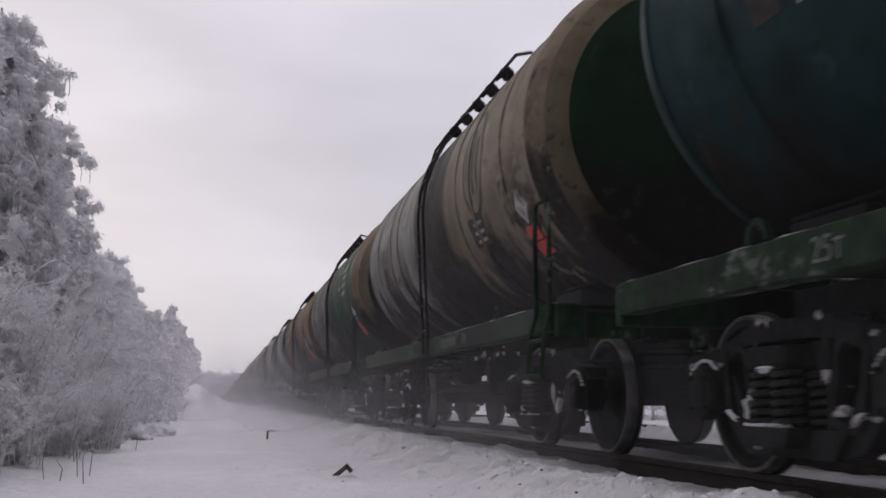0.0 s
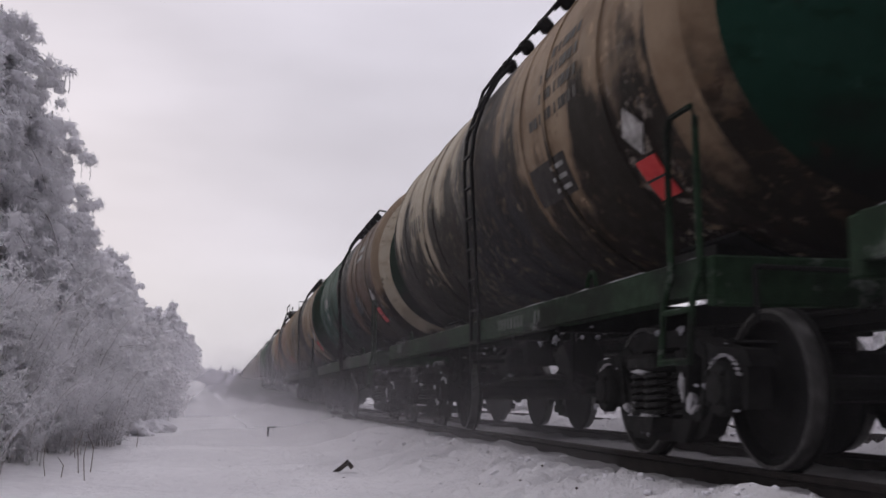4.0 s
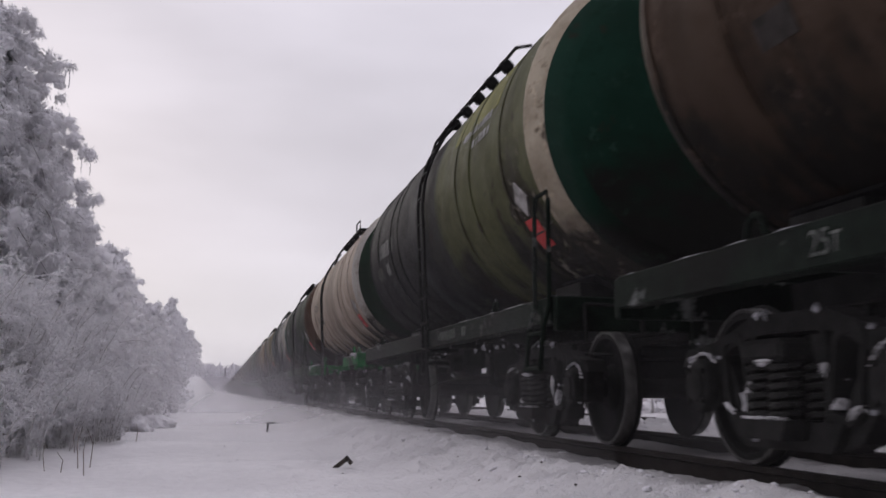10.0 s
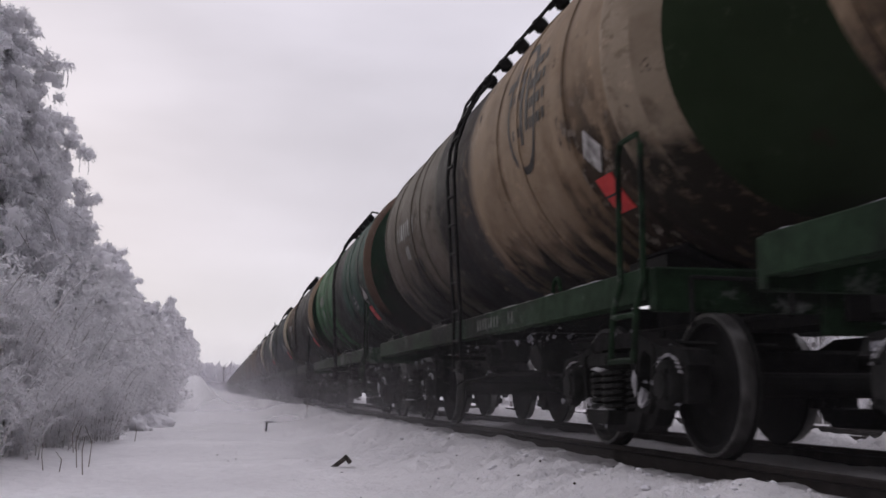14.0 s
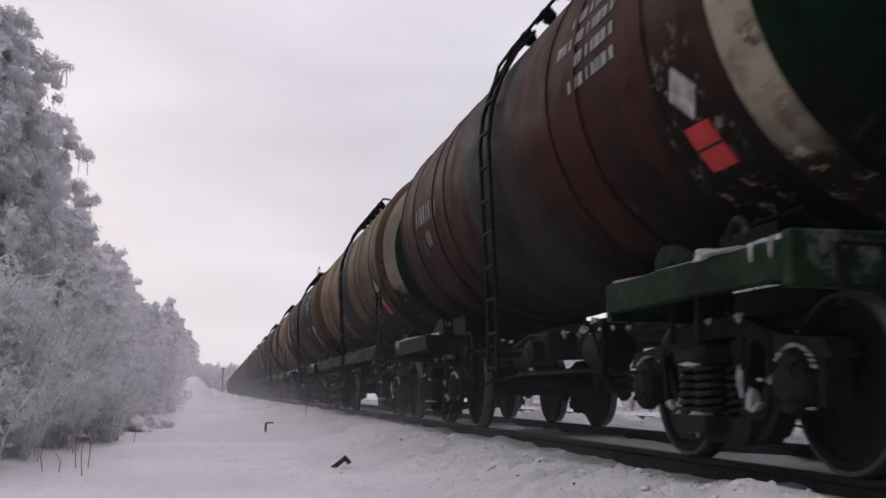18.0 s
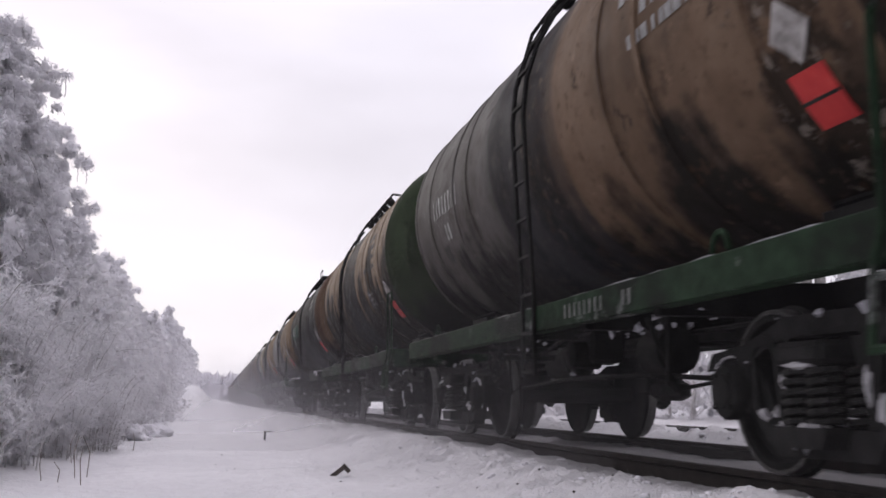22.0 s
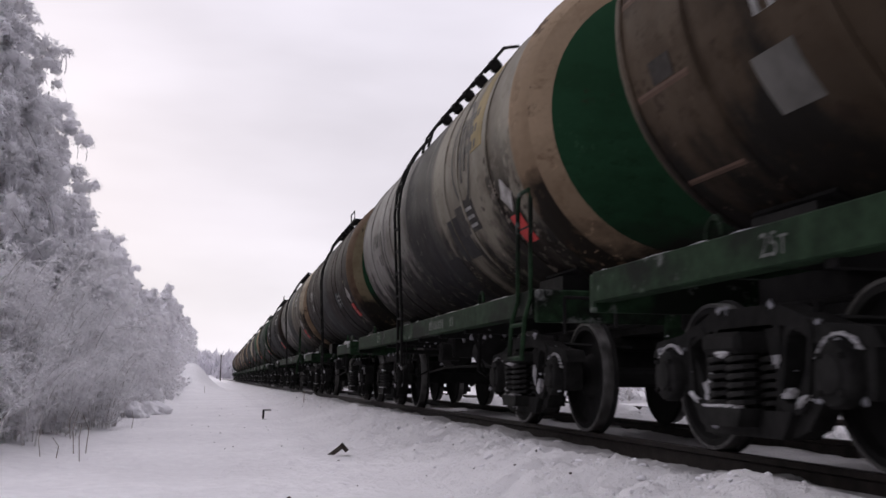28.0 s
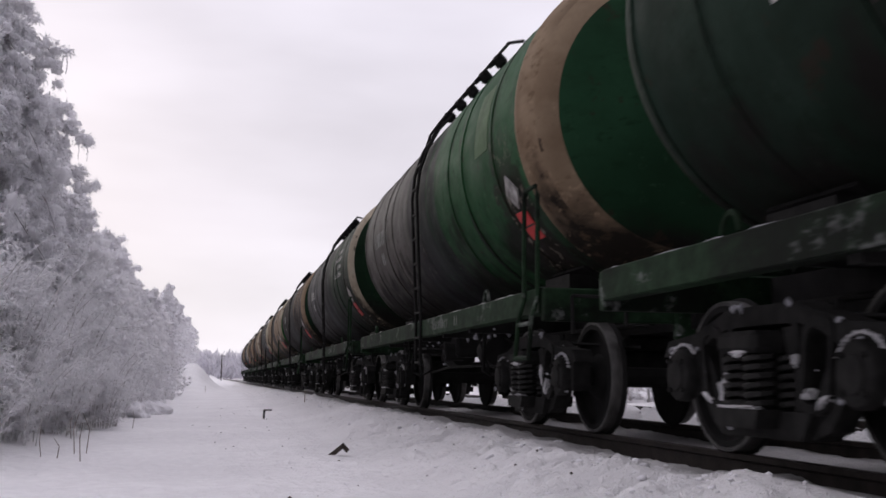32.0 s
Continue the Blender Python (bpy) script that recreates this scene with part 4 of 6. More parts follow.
# kind, barrel front, barrel rear, outer and inner ring and middle of the front end, frame; one row a wagon from the head of the train
WAGONS = [
    ("A", SLATE, TEAL, DGREEN, DGREEN, DGREEN, F_GREEN, "dark blue-green"),
    ("A", SLATE, (0.009, 0.026, 0.028), DGREEN, DGREEN, DGREEN, F_GREEN, "dark teal"),
    ("A", (0.17, 0.145, 0.105), LGREY, (0.15, 0.12, 0.085), (0.1, 0.085, 0.055), DGREEN, F_GREEN, "tan and grey"),
    ("A", (0.02, 0.062, 0.03), ASH, TAN, KHAKI, DGREEN, F_GREEN, "green"),
    ("A", (0.16, 0.105, 0.066), (0.15, 0.095, 0.058), TAN, BROWN, GREEN_SHADED, F_GREEN, "orange-brown"),
    ("A", LGREY, (0.018, 0.031, 0.027), DGREEN, DGREEN, DGREEN, F_GREEN, "grey and dark green"),
    ("A", LGREY, (0.019, 0.028, 0.028), CREAM, (0.011, 0.052, 0.035), (0.011, 0.052, 0.035), F_GREEN, "light grey and slate"),
    ("A", TAN, CREAM, TAN, TAN, PINE, F_GREEN, "tan"),
    ("A", BROWN, TEAL, TAN, CREAM, DGREEN, F_GREEN, "brown and teal"),
    ("A", TAN, (0.15, 0.118, 0.084), DGREEN, DGREEN, DGREEN, F_DARK, "tan"),
    ("B", ORANGE, (0.25, 0.145, 0.082), TAN, TAN, DGREEN, F_DARK, "orange-brown"),
    ("A", BLACK, DBLUE, CREAM, TAN, (0.026, 0.07, 0.029), F_GREEN, "black"),
    ("A", (0.028, 0.075, 0.026), ASH, GREEN, GREEN, GREEN_SHADED, F_OLIVE, "green"),
    ("A", TAN, BROWN, TAN, DGREEN, DGREEN, F_DARK, "tan and brown"),
    ("A", TAN, (0.06, 0.042, 0.03), CREAM, PINE, PINE, F_DARK, "streaked tan"),
    ("A", (0.075, 0.08, 0.036), BLACK, CREAM, PINE, PINE, F_DARK, "olive green"),
    ("B", (0.36, 0.295, 0.235), (0.36, 0.295, 0.235), WHITISH, DGREEN, DGREEN, F_BRIGHT, "clean beige"),
    ("A", (0.022, 0.033, 0.02), (0.014, 0.024, 0.017), BROWN, BROWN, DGREEN, F_GREEN, "moss green"),
    ("A", LGREY, (0.016, 0.028, 0.028), WHITISH, TEAL, TEAL, F_DARK, "grey and slate"),
    ("A", KHAKI, TAN, KHAKI, WHITISH, DGREEN, F_GREEN, "khaki"),
    ("A", TAN, (0.105, 0.09, 0.072), (0.26, 0.215, 0.16), (0.26, 0.215, 0.16), (0.018, 0.028, 0.014), F_GREEN, "tan and grey-brown"),
    ("A", TEAL, GREEN, BROWN, DGREEN, DGREEN, F_GREEN, "teal green"),
    ("A", GREY, BROWN, TAN, DGREEN, DGREEN, F_DARK, "grey-brown"),
    ("A", SLATE, (0.013, 0.022, 0.025), CREAM, DGREEN, DGREEN, F_DARK, "slate blue"),
    ("B", (0.032, 0.045, 0.038), ASH, WHITISH, DGREEN, DGREEN, F_DARK, "dark grey-green"),
    ("B", MAROON, MAROON, CREAM, DGREEN, DGREEN, F_GREEN, "maroon"),
    ("A", (0.115, 0.082, 0.042), ORANGE, BROWN, CREAM, DGREEN, F_GREEN, "ochre"),
    ("B", DBROWN, (0.015, 0.0135, 0.0125), UMBER, BROWN, BROWN, F_DARK, "dark brown"),
    ("A", (0.2, 0.132, 0.076), UMBER, (0.17, 0.105, 0.06), CREAM, DGREEN, (0.045, 0.07, 0.034), "ochre"),
    ("A", (0.032, 0.042, 0.03), ASH, GREEN_SHADED, CREAM, GREEN_SHADED, F_GREEN, "dark grey-green"),
    ("A", UMBER, ASH, BROWN, UMBER, GREEN_SHADED, F_GREEN, "streaked brown"),
    ("A", TAN, TAN, MOSS, MOSS, MOSS, F_GREEN, "tan"),
    ("B", BLACK, (0.016, 0.0125, 0.0105), BROWN, UMBER, BROWN, F_DARK, "brown-black"),
    ("A", TAN, LGREY, TAN, TAN, GREEN_SHADED, F_GREEN, "tan"),
    ("A", TAN, (0.05, 0.046, 0.038), TAN, (0.3, 0.29, 0.26), (0.02, 0.055, 0.024), F_GREEN, "tan and dark grey"),
    ("A", LGREY, GREY, CREAM, TEAL, TEAL, F_DARK, "grey"),
    ("A", BROWN, GREY, TAN, DGREEN, DGREEN, F_GREEN, "brown"),
    ("A", BROWN, (0.06, 0.045, 0.031), BROWN, UMBER, DBROWN, F_GREEN, "brown"),
    ("A", (0.2, 0.185, 0.15), LGREY, TAN, TAN, GREEN_SHADED, F_GREEN, "greyish tan"),
    ("B", DBROWN, DBROWN, UMBER, KHAKI, GREEN_SHADED, F_GREEN, "dark brown"),
    ("A", (0.115, 0.104, 0.082), (0.15, 0.145, 0.132), CREAM, TAN, GREEN_SHADED, F_GREEN, "light grey"),
    ("B", (0.007, 0.0068, 0.007), (0.0065, 0.0058, 0.0056), DBROWN, DBROWN, DBROWN, F_DARK, "black"),
    ("A", DGREEN, (0.014, 0.027, 0.019), DGREEN, TAN, DGREEN, F_GREEN, "dark green"),
    ("A", (0.017, 0.066, 0.026), ASH, TAN, TAN, GREEN_SHADED, F_GREEN, "green and grey"),
    ("A", DGREEN, GREY, CREAM, DGREEN, DGREEN, F_GREEN, "dark green"),
    ("A", BROWN, DBROWN, TAN, DGREEN, DGREEN, F_GREEN, "brown"),
    ("A", TAN, TAN, CREAM, GREEN, GREEN_SHADED, F_GREEN, "tan"),
    ("A", GREY, BROWN, CREAM, DGREEN, DGREEN, F_DARK, "grey"),
    ("A", TAN, BROWN, CREAM, GREEN, GREEN_SHADED, F_GREEN, "tan"),
    ("A", BROWN, TAN, TAN, DGREEN, DGREEN, F_GREEN, "brown"),
    ("A", LGREY, GREY, CREAM, TEAL, TEAL, F_GREEN, "grey"),
    ("A", TAN, GREY, TAN, DGREEN, DGREEN, F_GREEN, "tan"),
]
LADDER_BACK = {14: 1.1, 29: 0.8, 36: 0.9, 38: 0.9, 39: 0.5, 40: 0.8}   # wagons whose ladder stands further back, metres
EMBLEM = (0, 18, 36, 38)                                               # wagons with an oval emblem
OILY = (5, 9, 20, 29, 34, 43)             # wagons streaked with oil all over
CLEAN = (14,)                                                          # newly painted
PITCH = 12.02
FIRST = -2              # number of the first row's wagon; wagon 0 stands at HOME as the clip starts
HOME = 13.2
# how far the train has run towards the camera (seconds, metres)
RUN = [(0, 0.21), (2, 31.59), (4, 62.91), (6, 94.17), (8, 125.35), (10, 156.45), (12, 187.48), (14, 218.43), (16, 249.29), (18, 280.06), (20, 310.74), (22, 341.34), (24, 371.83), (26, 402.23), (28, 432.52), (30, 462.71), (32, 492.79)]


def key_of(c):
    return "_".join(str(round(v, 3)) for v in c)


def frame_paint(c):
    """Grimy frame paint with runs of grime and dusty grey-white stretches of rime."""
    name = "frame_paint_" + key_of(c)
    if name in PAINTS:
        return PAINTS[name]
    m, nt, b = node_mat(name)
    b.inputs["Specular IOR Level"].default_value = 0.05
    b.inputs["Roughness"].default_value = 0.75
    raw, v = coords(nt)
    _, vl = coords(nt, (1.0, 0.5, 1.0), 19.0)
    n1 = noise_of(nt, vl, 1.4, 5, 0.6)
    n2 = noise_of(nt, v, 9.0, 5, 0.65)
    n3 = noise_of(nt, vl, 2.3, 5, 0.7)
    col = mixed(nt, ranged(nt, n2, 0.35, 0.65, 0, 1), rgba(tuple(q * 0.55 for q in c)), rgba(tuple(q * 1.25 for q in c)))
    col = mixed(nt, ranged(nt, n1, 0.48, 0.58, 0, 0.85), col, (0.006, 0.0062, 0.0055, 1))
    col = mixed(nt, ranged(nt, calc(nt, "ADD", n3, calc(nt, "MULTIPLY", n2, 0.25)), 0.72, 0.82, 0, 0.55), col, (0.2, 0.205, 0.2, 1))
    sock(nt, b.inputs["Base Color"], col)
    bump(nt, b, n2, 0.4, 0.006)
    PAINTS[name] = m
    return m


def paints_of(k):
    kind, c1, c2, c3, c4, c5, c6, word = WAGONS[k]
    heavy = 1.0 if k + FIRST in OILY else 0.0
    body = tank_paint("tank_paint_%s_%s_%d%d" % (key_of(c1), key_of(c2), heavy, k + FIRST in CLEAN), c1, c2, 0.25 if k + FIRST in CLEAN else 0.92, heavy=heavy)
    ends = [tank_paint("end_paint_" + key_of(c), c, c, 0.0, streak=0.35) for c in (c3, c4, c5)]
    frm = frame_paint(c6)
    return (body, *ends, frm)


STENCIL = plain("worn_white_paint", (0.12, 0.12, 0.115), (0.5, 0.5, 0.48), 0.65, 0, 7.0, 60.0, 0.15)
FADED = plain("faded_white_paint", (0.1, 0.1, 0.097), (0.34, 0.34, 0.33), 0.65, 0, 9.0, 70.0, 0.15)


DULL = plain("dull_white_paint", (0.03, 0.034, 0.03), (0.17, 0.175, 0.165), 0.7, 0, 9.0, 70.0, 0.15)


def comb(bm, y0, count, bar, gap, lo, hi):
    """A row of upright bars joined at the foot, painted on the barrel: writing that cannot be told."""
    mid = lo + (hi - lo) * 0.012
    ys = [y0]
    for j in range(count):
        w = bar * (0.7, 1.25, 1.05, 0.55, 1.3, 0.9, 1.2)[(j * 3 + int(y0 * 7)) % 7]
        ys += [ys[-1] + w, ys[-1] + bar + gap]
    ys.pop()
    rows = [[bm.verts.new(on_tank(y, a, 0.005)) for a in (lo, mid, (mid + hi) / 2, hi)] for y in ys]
    for j, (p, q) in enumerate(zip(rows, rows[1:])):
        for i in range(3 if j % 2 == 0 else 1):
            bm.faces.new((p[i], q[i], q[i + 1], p[i + 1]))


def bars(bm, y0, count, bar, gap, lo, hi):
    """The same on the upright face of the sill."""
    ys = [y0]
    for j in range(count):
        ys += [ys[-1] + bar, ys[-1] + bar + gap]
    ys.pop()
    rows = [[bm.verts.new((-1.489, y, z)) for z in (lo, lo + 0.0012, hi)] for y in ys]
    for j, (p, q) in enumerate(zip(rows, rows[1:])):
        for i in range(2 if j % 2 == 0 else 1):
            bm.faces.new((p[i], q[i], q[i + 1], p[i + 1]))


def word_mesh(words, size):
    """A mesh of words in the built-in font."""
    cu = bpy.data.curves.new("words", "FONT")
    cu.body, cu.size = words, size
    ob = new("words", cu)
    me = bpy.data.meshes.new_from_object(ob.evaluated_get(bpy.context.evaluated_depsgraph_get()))
    bpy.data.objects.remove(ob)
    return me


def lettering(words):
    """The words in the x-z plane, as a bmesh."""
    bm = bmesh.new()
    bm.from_mesh(WORDS[words])
    for v in bm.verts:
        v.co = Vector((v.co.x, 0, v.co.y))
    return bm


def marking(wagon, k):
    """Painted numbers that cannot be told, as plain bars, on the barrel and the sill."""
    rs = random.Random(100 + k)
    kind, c1, c2 = WAGONS[k][:3]
    m = BLACK_MARK if sum(c2) > 0.32 else (STENCIL, FADED)[k % 2]
    bm = bmesh.new()
    comb(bm, 2.45, 8, 0.062, 0.1, -8, 0.5)
    part("number_marking", bm, m, wagon, "faded stencilled number on the barrel")
    bm = bmesh.new()
    comb(bm, 2.95, 2, 0.06, 0.09, -20, -13)
    part("number_marking", bm, m, wagon)
    if kind == "A":
        bm = bmesh.new()
        bars(bm, -1.9, 8, 0.045, 0.06, 1.035, 1.135)
        part("number_marking", bm, DULL, wagon, "white stencilled number on the sill")
        bm = bmesh.new()
        bars(bm, -2.4, 2, 0.045, 0.06, 1.035, 1.135)
        part("number_marking", bm, DULL, wagon)
    if k + FIRST in EMBLEM:
        bm = bmesh.new()
        n = 28
        rings = []
        for r in (1.0, 0.88):
            rings.append([bm.verts.new(on_tank(-2.75 + 0.42 * r * math.cos(2 * math.pi * j / n), 4 + 23 * r * math.sin(2 * math.pi * j / n), 0.005)) for j in range(n)])
        for j in range(n):
            bm.faces.new((rings[0][j], rings[0][(j + 1) % n], rings[1][(j + 1) % n], rings[1][j]))
        part("oval_emblem", bm, BLACK_MARK, wagon, "dark oval emblem")
        bm = bmesh.new()
        for j, d in enumerate((-0.16, 0.0, 0.16)):
            curved_plate(bm, -2.79 + d, -2.71 + d, 4 - 13 + 4 * abs(j - 1), 4 + 14 - 4 * abs(j - 1), 0.005, 0.003, 4)
        part("emblem_bars", bm, BLACK_MARK, wagon)
    if rs.random() < 0.4:
        bm = bmesh.new()
        y0 = rs.uniform(-3.3, -2.6)
        curved_plate(bm, y0, y0 + rs.uniform(0.5, 0.9), -30, -17, 0.004, 0.003, 4)
        patch = part("paint_patch", bm, BLACK_MARK if sum(c1) > 0.2 else plain("grey_overpaint", (0.018, 0.021, 0.022), (0.06, 0.064, 0.066), 0.7, 0, 3.0), wagon, "rectangle of different paint on the barrel")
        for j in range(3):
            bm = bmesh.new()
            curved_plate(bm, y0 + 0.08, y0 + rs.uniform(0.34, 0.46), -28 + j * 3.6, -26.6 + j * 3.6, 0.007, 0.003, 1)
            part("stencil_line", bm, FADED, patch, "line of faded stencilled writing")
    if rs.random() < 0.5:
        n = rs.choice((2, 3, 4))
        for j in range(n):
            bm = bmesh.new()
            comb(bm, -3.4, rs.randint(6, 10), 0.08, 0.04, 14 - j * 6.5, 17.5 - j * 6.5)
            part("stencil_line", bm, FADED if sum(c1) < 0.4 else BLACK_MARK, wagon, "line of faded stencilled writing")
    for j in range(rs.choice((0, 1, 1, 2))):
        bm = bmesh.new()
        y0, a0 = rs.uniform(1.9, 4.2), rs.uniform(-34, -18)
        curved_plate(bm, y0, y0 + rs.uniform(0.16, 0.4), a0, a0 + rs.uniform(5, 9), 0.004, 0.003, 3)
        part("paint_patch", bm, BLACK_MARK, wagon, "small square of different paint")


# fields of other paint: from and to along the barrel, from and to round it in degrees, colour
PATCHES = {
    2: ((2.3, 3.9, -12, 2, (0.05, 0.038, 0.026)), (-1.6, -0.9, -30, -14, (0.03, 0.022, 0.016))),
    7: ((2.3, 3.75, -10.5, 2.5, (0.085, 0.068, 0.05)), (1.2, 1.5, -32, -25, (0.03, 0.03, 0.024))),
    13: ((-3.6, -1.7, 17, 40, (0.15, 0.15, 0.04)),),
    16: ((-3.4, -2.5, -28, -10, (0.06, 0.06, 0.055)),),
    30: ((1.5, 3.75, -12, 3, (0.022, 0.058, 0.04)), (2.8, 3.25, -22, -12.2, (0.04, 0.08, 0.058)), (4.25, 4.6, -16, -3, (0.13, 0.115, 0.09)), (4.1, 4.4, -30, -20, (0.055, 0.045, 0.04)), (2.9, 3.5, -34, -27, (0.045, 0.024, 0.018))),
    31: ((-2.2, -1.75, -22, -8, (0.045, 0.04, 0.034)),),
    35: ((2.95, 3.35, -40, -27, (0.13, 0.125, 0.115)), (3.95, 4.68, -70, 75, (0.1, 0.066, 0.05))),
    36: ((-3.65, -3.2, 0, 44, (0.26, 0.2, 0.09)), (-2.4, -1.7, -40, -20, (0.03, 0.03, 0.03)), (-1.5, -0.9, -50, -36, (0.02, 0.02, 0.02))),
    41: ((-3.7, -3.2, -4, 22, (0.07, 0.12, 0.06)),),
    38: ((0.9, 3.9, -30, -5, (0.16, 0.155, 0.145)),),
}


def special(wagon, k):
    """What sets single wagons apart."""
    kind = WAGONS[k - FIRST][0]
    if k == 7:
        bm = lettering("ст.")
        bm2 = lettering("ГОРЬКИЙ")
        for b, x0, name in ((bm, -1.27, "stencil_words"), (bm2, -1.05, "stencil_words")):
            for v in b.verts:
                x, z = v.co.x + x0, v.co.z + 2.83
                r = min(math.hypot(x, z - TANK_Z), TANK_R - 0.001)
                a = math.acos((r / TANK_R) ** (1 / 0.62))
                v.co = Vector((x, -CYL - 0.52 * math.sin(a) ** 0.9 - 0.012, z))
            part(name, b, WHITE, wagon, "white stencilled station name")
    if kind == "A" and k % 3 != 1:
        # lifting load on the sill
        bm = lettering("25т")
        for v in bm.verts:
            v.co = Vector((-1.4895, 3.05 - v.co.x, v.co.z + 1.03))
        part("stencil_words", bm, DULL, wagon, "white stencilled load figure on the sill")
    for j, (y0, y1, a0, a1, c) in enumerate(PATCHES.get(k, ())):
        bm = bmesh.new()
        curved_plate(bm, y0, y1, a0, a1, 0.0035, 0.003, 6)
        part("paint_patch", bm, plain("patch_paint_" + key_of(c), tuple(q * 0.55 for q in c), tuple(q * 1.2 for q in c), 0.7, 0, 3.0, 30.0, 0.2), wagon, "rectangle of different paint on the barrel")
    if k == 16:
        bm = lettering("АПЗ")
        for v in bm.verts:
            v.co = Vector((v.co.x - 1.17, -5.413, v.co.z + 1.06))
        part("stencil_words", bm, WHITE, wagon, "white stencilled letters on the end beam")
    if k == 8:
        bm = bmesh.new()
        box(bm, -0.98, -0.85, 4.05, 0.5, 1.7, 0.05, bev=0.01)
        for y in (-1.5, -0.2):
            prism_at = [(-1.2, 4.03), (-0.75, 4.03), (-0.95, 3.72)]
            a = [bm.verts.new((x, y - 0.03, z)) for x, z in prism_at]
            b = [bm.verts.new((x, y + 0.03, z)) for x, z in prism_at]
            bm.faces.new(a)
            bm.faces.new(b[::-1])
            for j in range(3):
                bm.faces.new((a[j], b[j], b[(j + 1) % 3], a[(j + 1) % 3]))
        deck = part("service_platform", bm, STEEL_DARK, wagon, "dark steel platform by the hatch")
        bm = bmesh.new()
        tube(bm, [(-1.2, 0.0, 4.05), (-1.2, 0.0, 4.36), (-1.2, -1.66, 4.36), (-1.2, -1.66, 4.05)], 0.02)
        part("railing", bm, STEEL_DARK, deck)
        bm = bmesh.new()
        tube(bm, [(-0.8, -1.66, 4.1), (-0.8, -1.66, 4.5), (0.5, -1.66, 4.5), (0.5, -1.66, 4.3)], 0.022)
        part("railing", bm, STEEL_DARK, deck)
        bm = bmesh.new()
        for y in (-0.1, -0.45):
            tube(bm, [(-1.55, y + 0.1, 3.1), (-1.22, y - 0.1, 4.1)], 0.03)
        part("stair", bm, STEEL_DARK, deck)


def build_train():
    train = []
    first = {}
    slot_of = {"tank_shell": 0, "tank_strap": 0, "rear_cap": 0, "end_ring": 1, "inner_ring": 2, "front_cap": 3, "side_sill": 4, "end_beam": 4, "corner_step": 4, "rope_hook": 4, "gusset": 4}
    for k in range(len(WAGONS)):
        kind = WAGONS[k][0]
        mats = paints_of(k)
        m = Matrix.Translation((RAIL_X, HOME + (k + FIRST) * PITCH, 0))
        if kind not in first:
            w = build_wagon(kind, mats)
            w.matrix_basis = m
            first[kind] = (w, {o: o.material_slots[0].material for o in w.children_recursive}, mats)
        else:
            w = copy_thing(first[kind][0], m)
            for o in w.children:
                base = o.name.split(".")[0]
                if base in slot_of and (base != "corner_step" or kind == "A"):
                    o.material_slots[0].material = mats[slot_of[base]]
        train.append(w)
    for k, w in enumerate(train):
        marking(w, k)
        special(w, k + FIRST)
        back = LADDER_BACK.get(k + FIRST, -0.25)
        for o in w.children:
            if o.name.startswith("ladder"):
                o.location.y += back
        how = "with long side sills" if WAGONS[k][0] == "A" else "on short end frames"
        tagged(w, "grimy %s oil tank wagon %s" % (WAGONS[k][7], how), "tank wagon", "wagons of the oil train")
    return train


# ------------------------------------------------------------------ ground
def ground_z(x, y):
    """Height of the snow (arrays)."""
    z = np.full(np.shape(x), -0.34)
    d = np.abs(x - RAIL_X)
    z = z + 0.215 * np.clip((2.6 - d) / 1.2, 0, 1)                    # ballast shoulder under the rails
    z = z + 0.03 * np.exp(-((x - 2.45) / 0.3) ** 2)                 # ploughed ridge beside the rail
    z = z + 0.2 * np.clip((-1.6 - x) / 1.5, 0, 1) + 0.06 * np.clip(-3 - x, 0, 20)
    z = z + 0.15 * np.clip((x - 5.5) / 0.6, 0, 1) + 0.11 * np.exp(-((x - 6.1) / 0.4) ** 2) + 0.05 * np.clip(x - 11.5, 0, 30)
    z = z + 1.7 * np.exp(-((x + 1.5) / 1.25) ** 2 - ((y - 66) / 9.0) ** 2)   # snow bank by the bushes
    z = z + 0.0035 * np.clip(y - 90, 0, 2000) * np.clip((1.5 - x) / 3, 0, 1)
    return z


def ground_rough(x, y):
    """Lumps and footmarks on the snow near the camera; coarser where the plough has thrown it."""
    p = Vector((x, y, 0))
    heap = math.exp(-((x - 2.4) / 0.7) ** 2) + math.exp(-((x - 6.1) / 0.9) ** 2)
    rough = 1.0 + 2.2 * heap
    grain = abs(noise.noise(p * 7.0)) * 0.05 + abs(noise.noise(p * 13.0)) * 0.03
    return noise.noise(p * 0.5) * 0.05 + noise.noise(p * 1.7) * 0.028 * rough + noise.noise(p * 4.0) * 0.018 * rough + heap * grain * 1.4 + noise.noise(p * 11.0) * 0.008 * rough + 0.02 * max(0.0, noise.noise(p * 2.6 + Vector((9, 4, 0))) - 0.15)


def axis(points):
    out = []
    for a, b, step in points:
        out += list(np.arange(a, b, step))
    return np.array(out + [points[-1][1]])


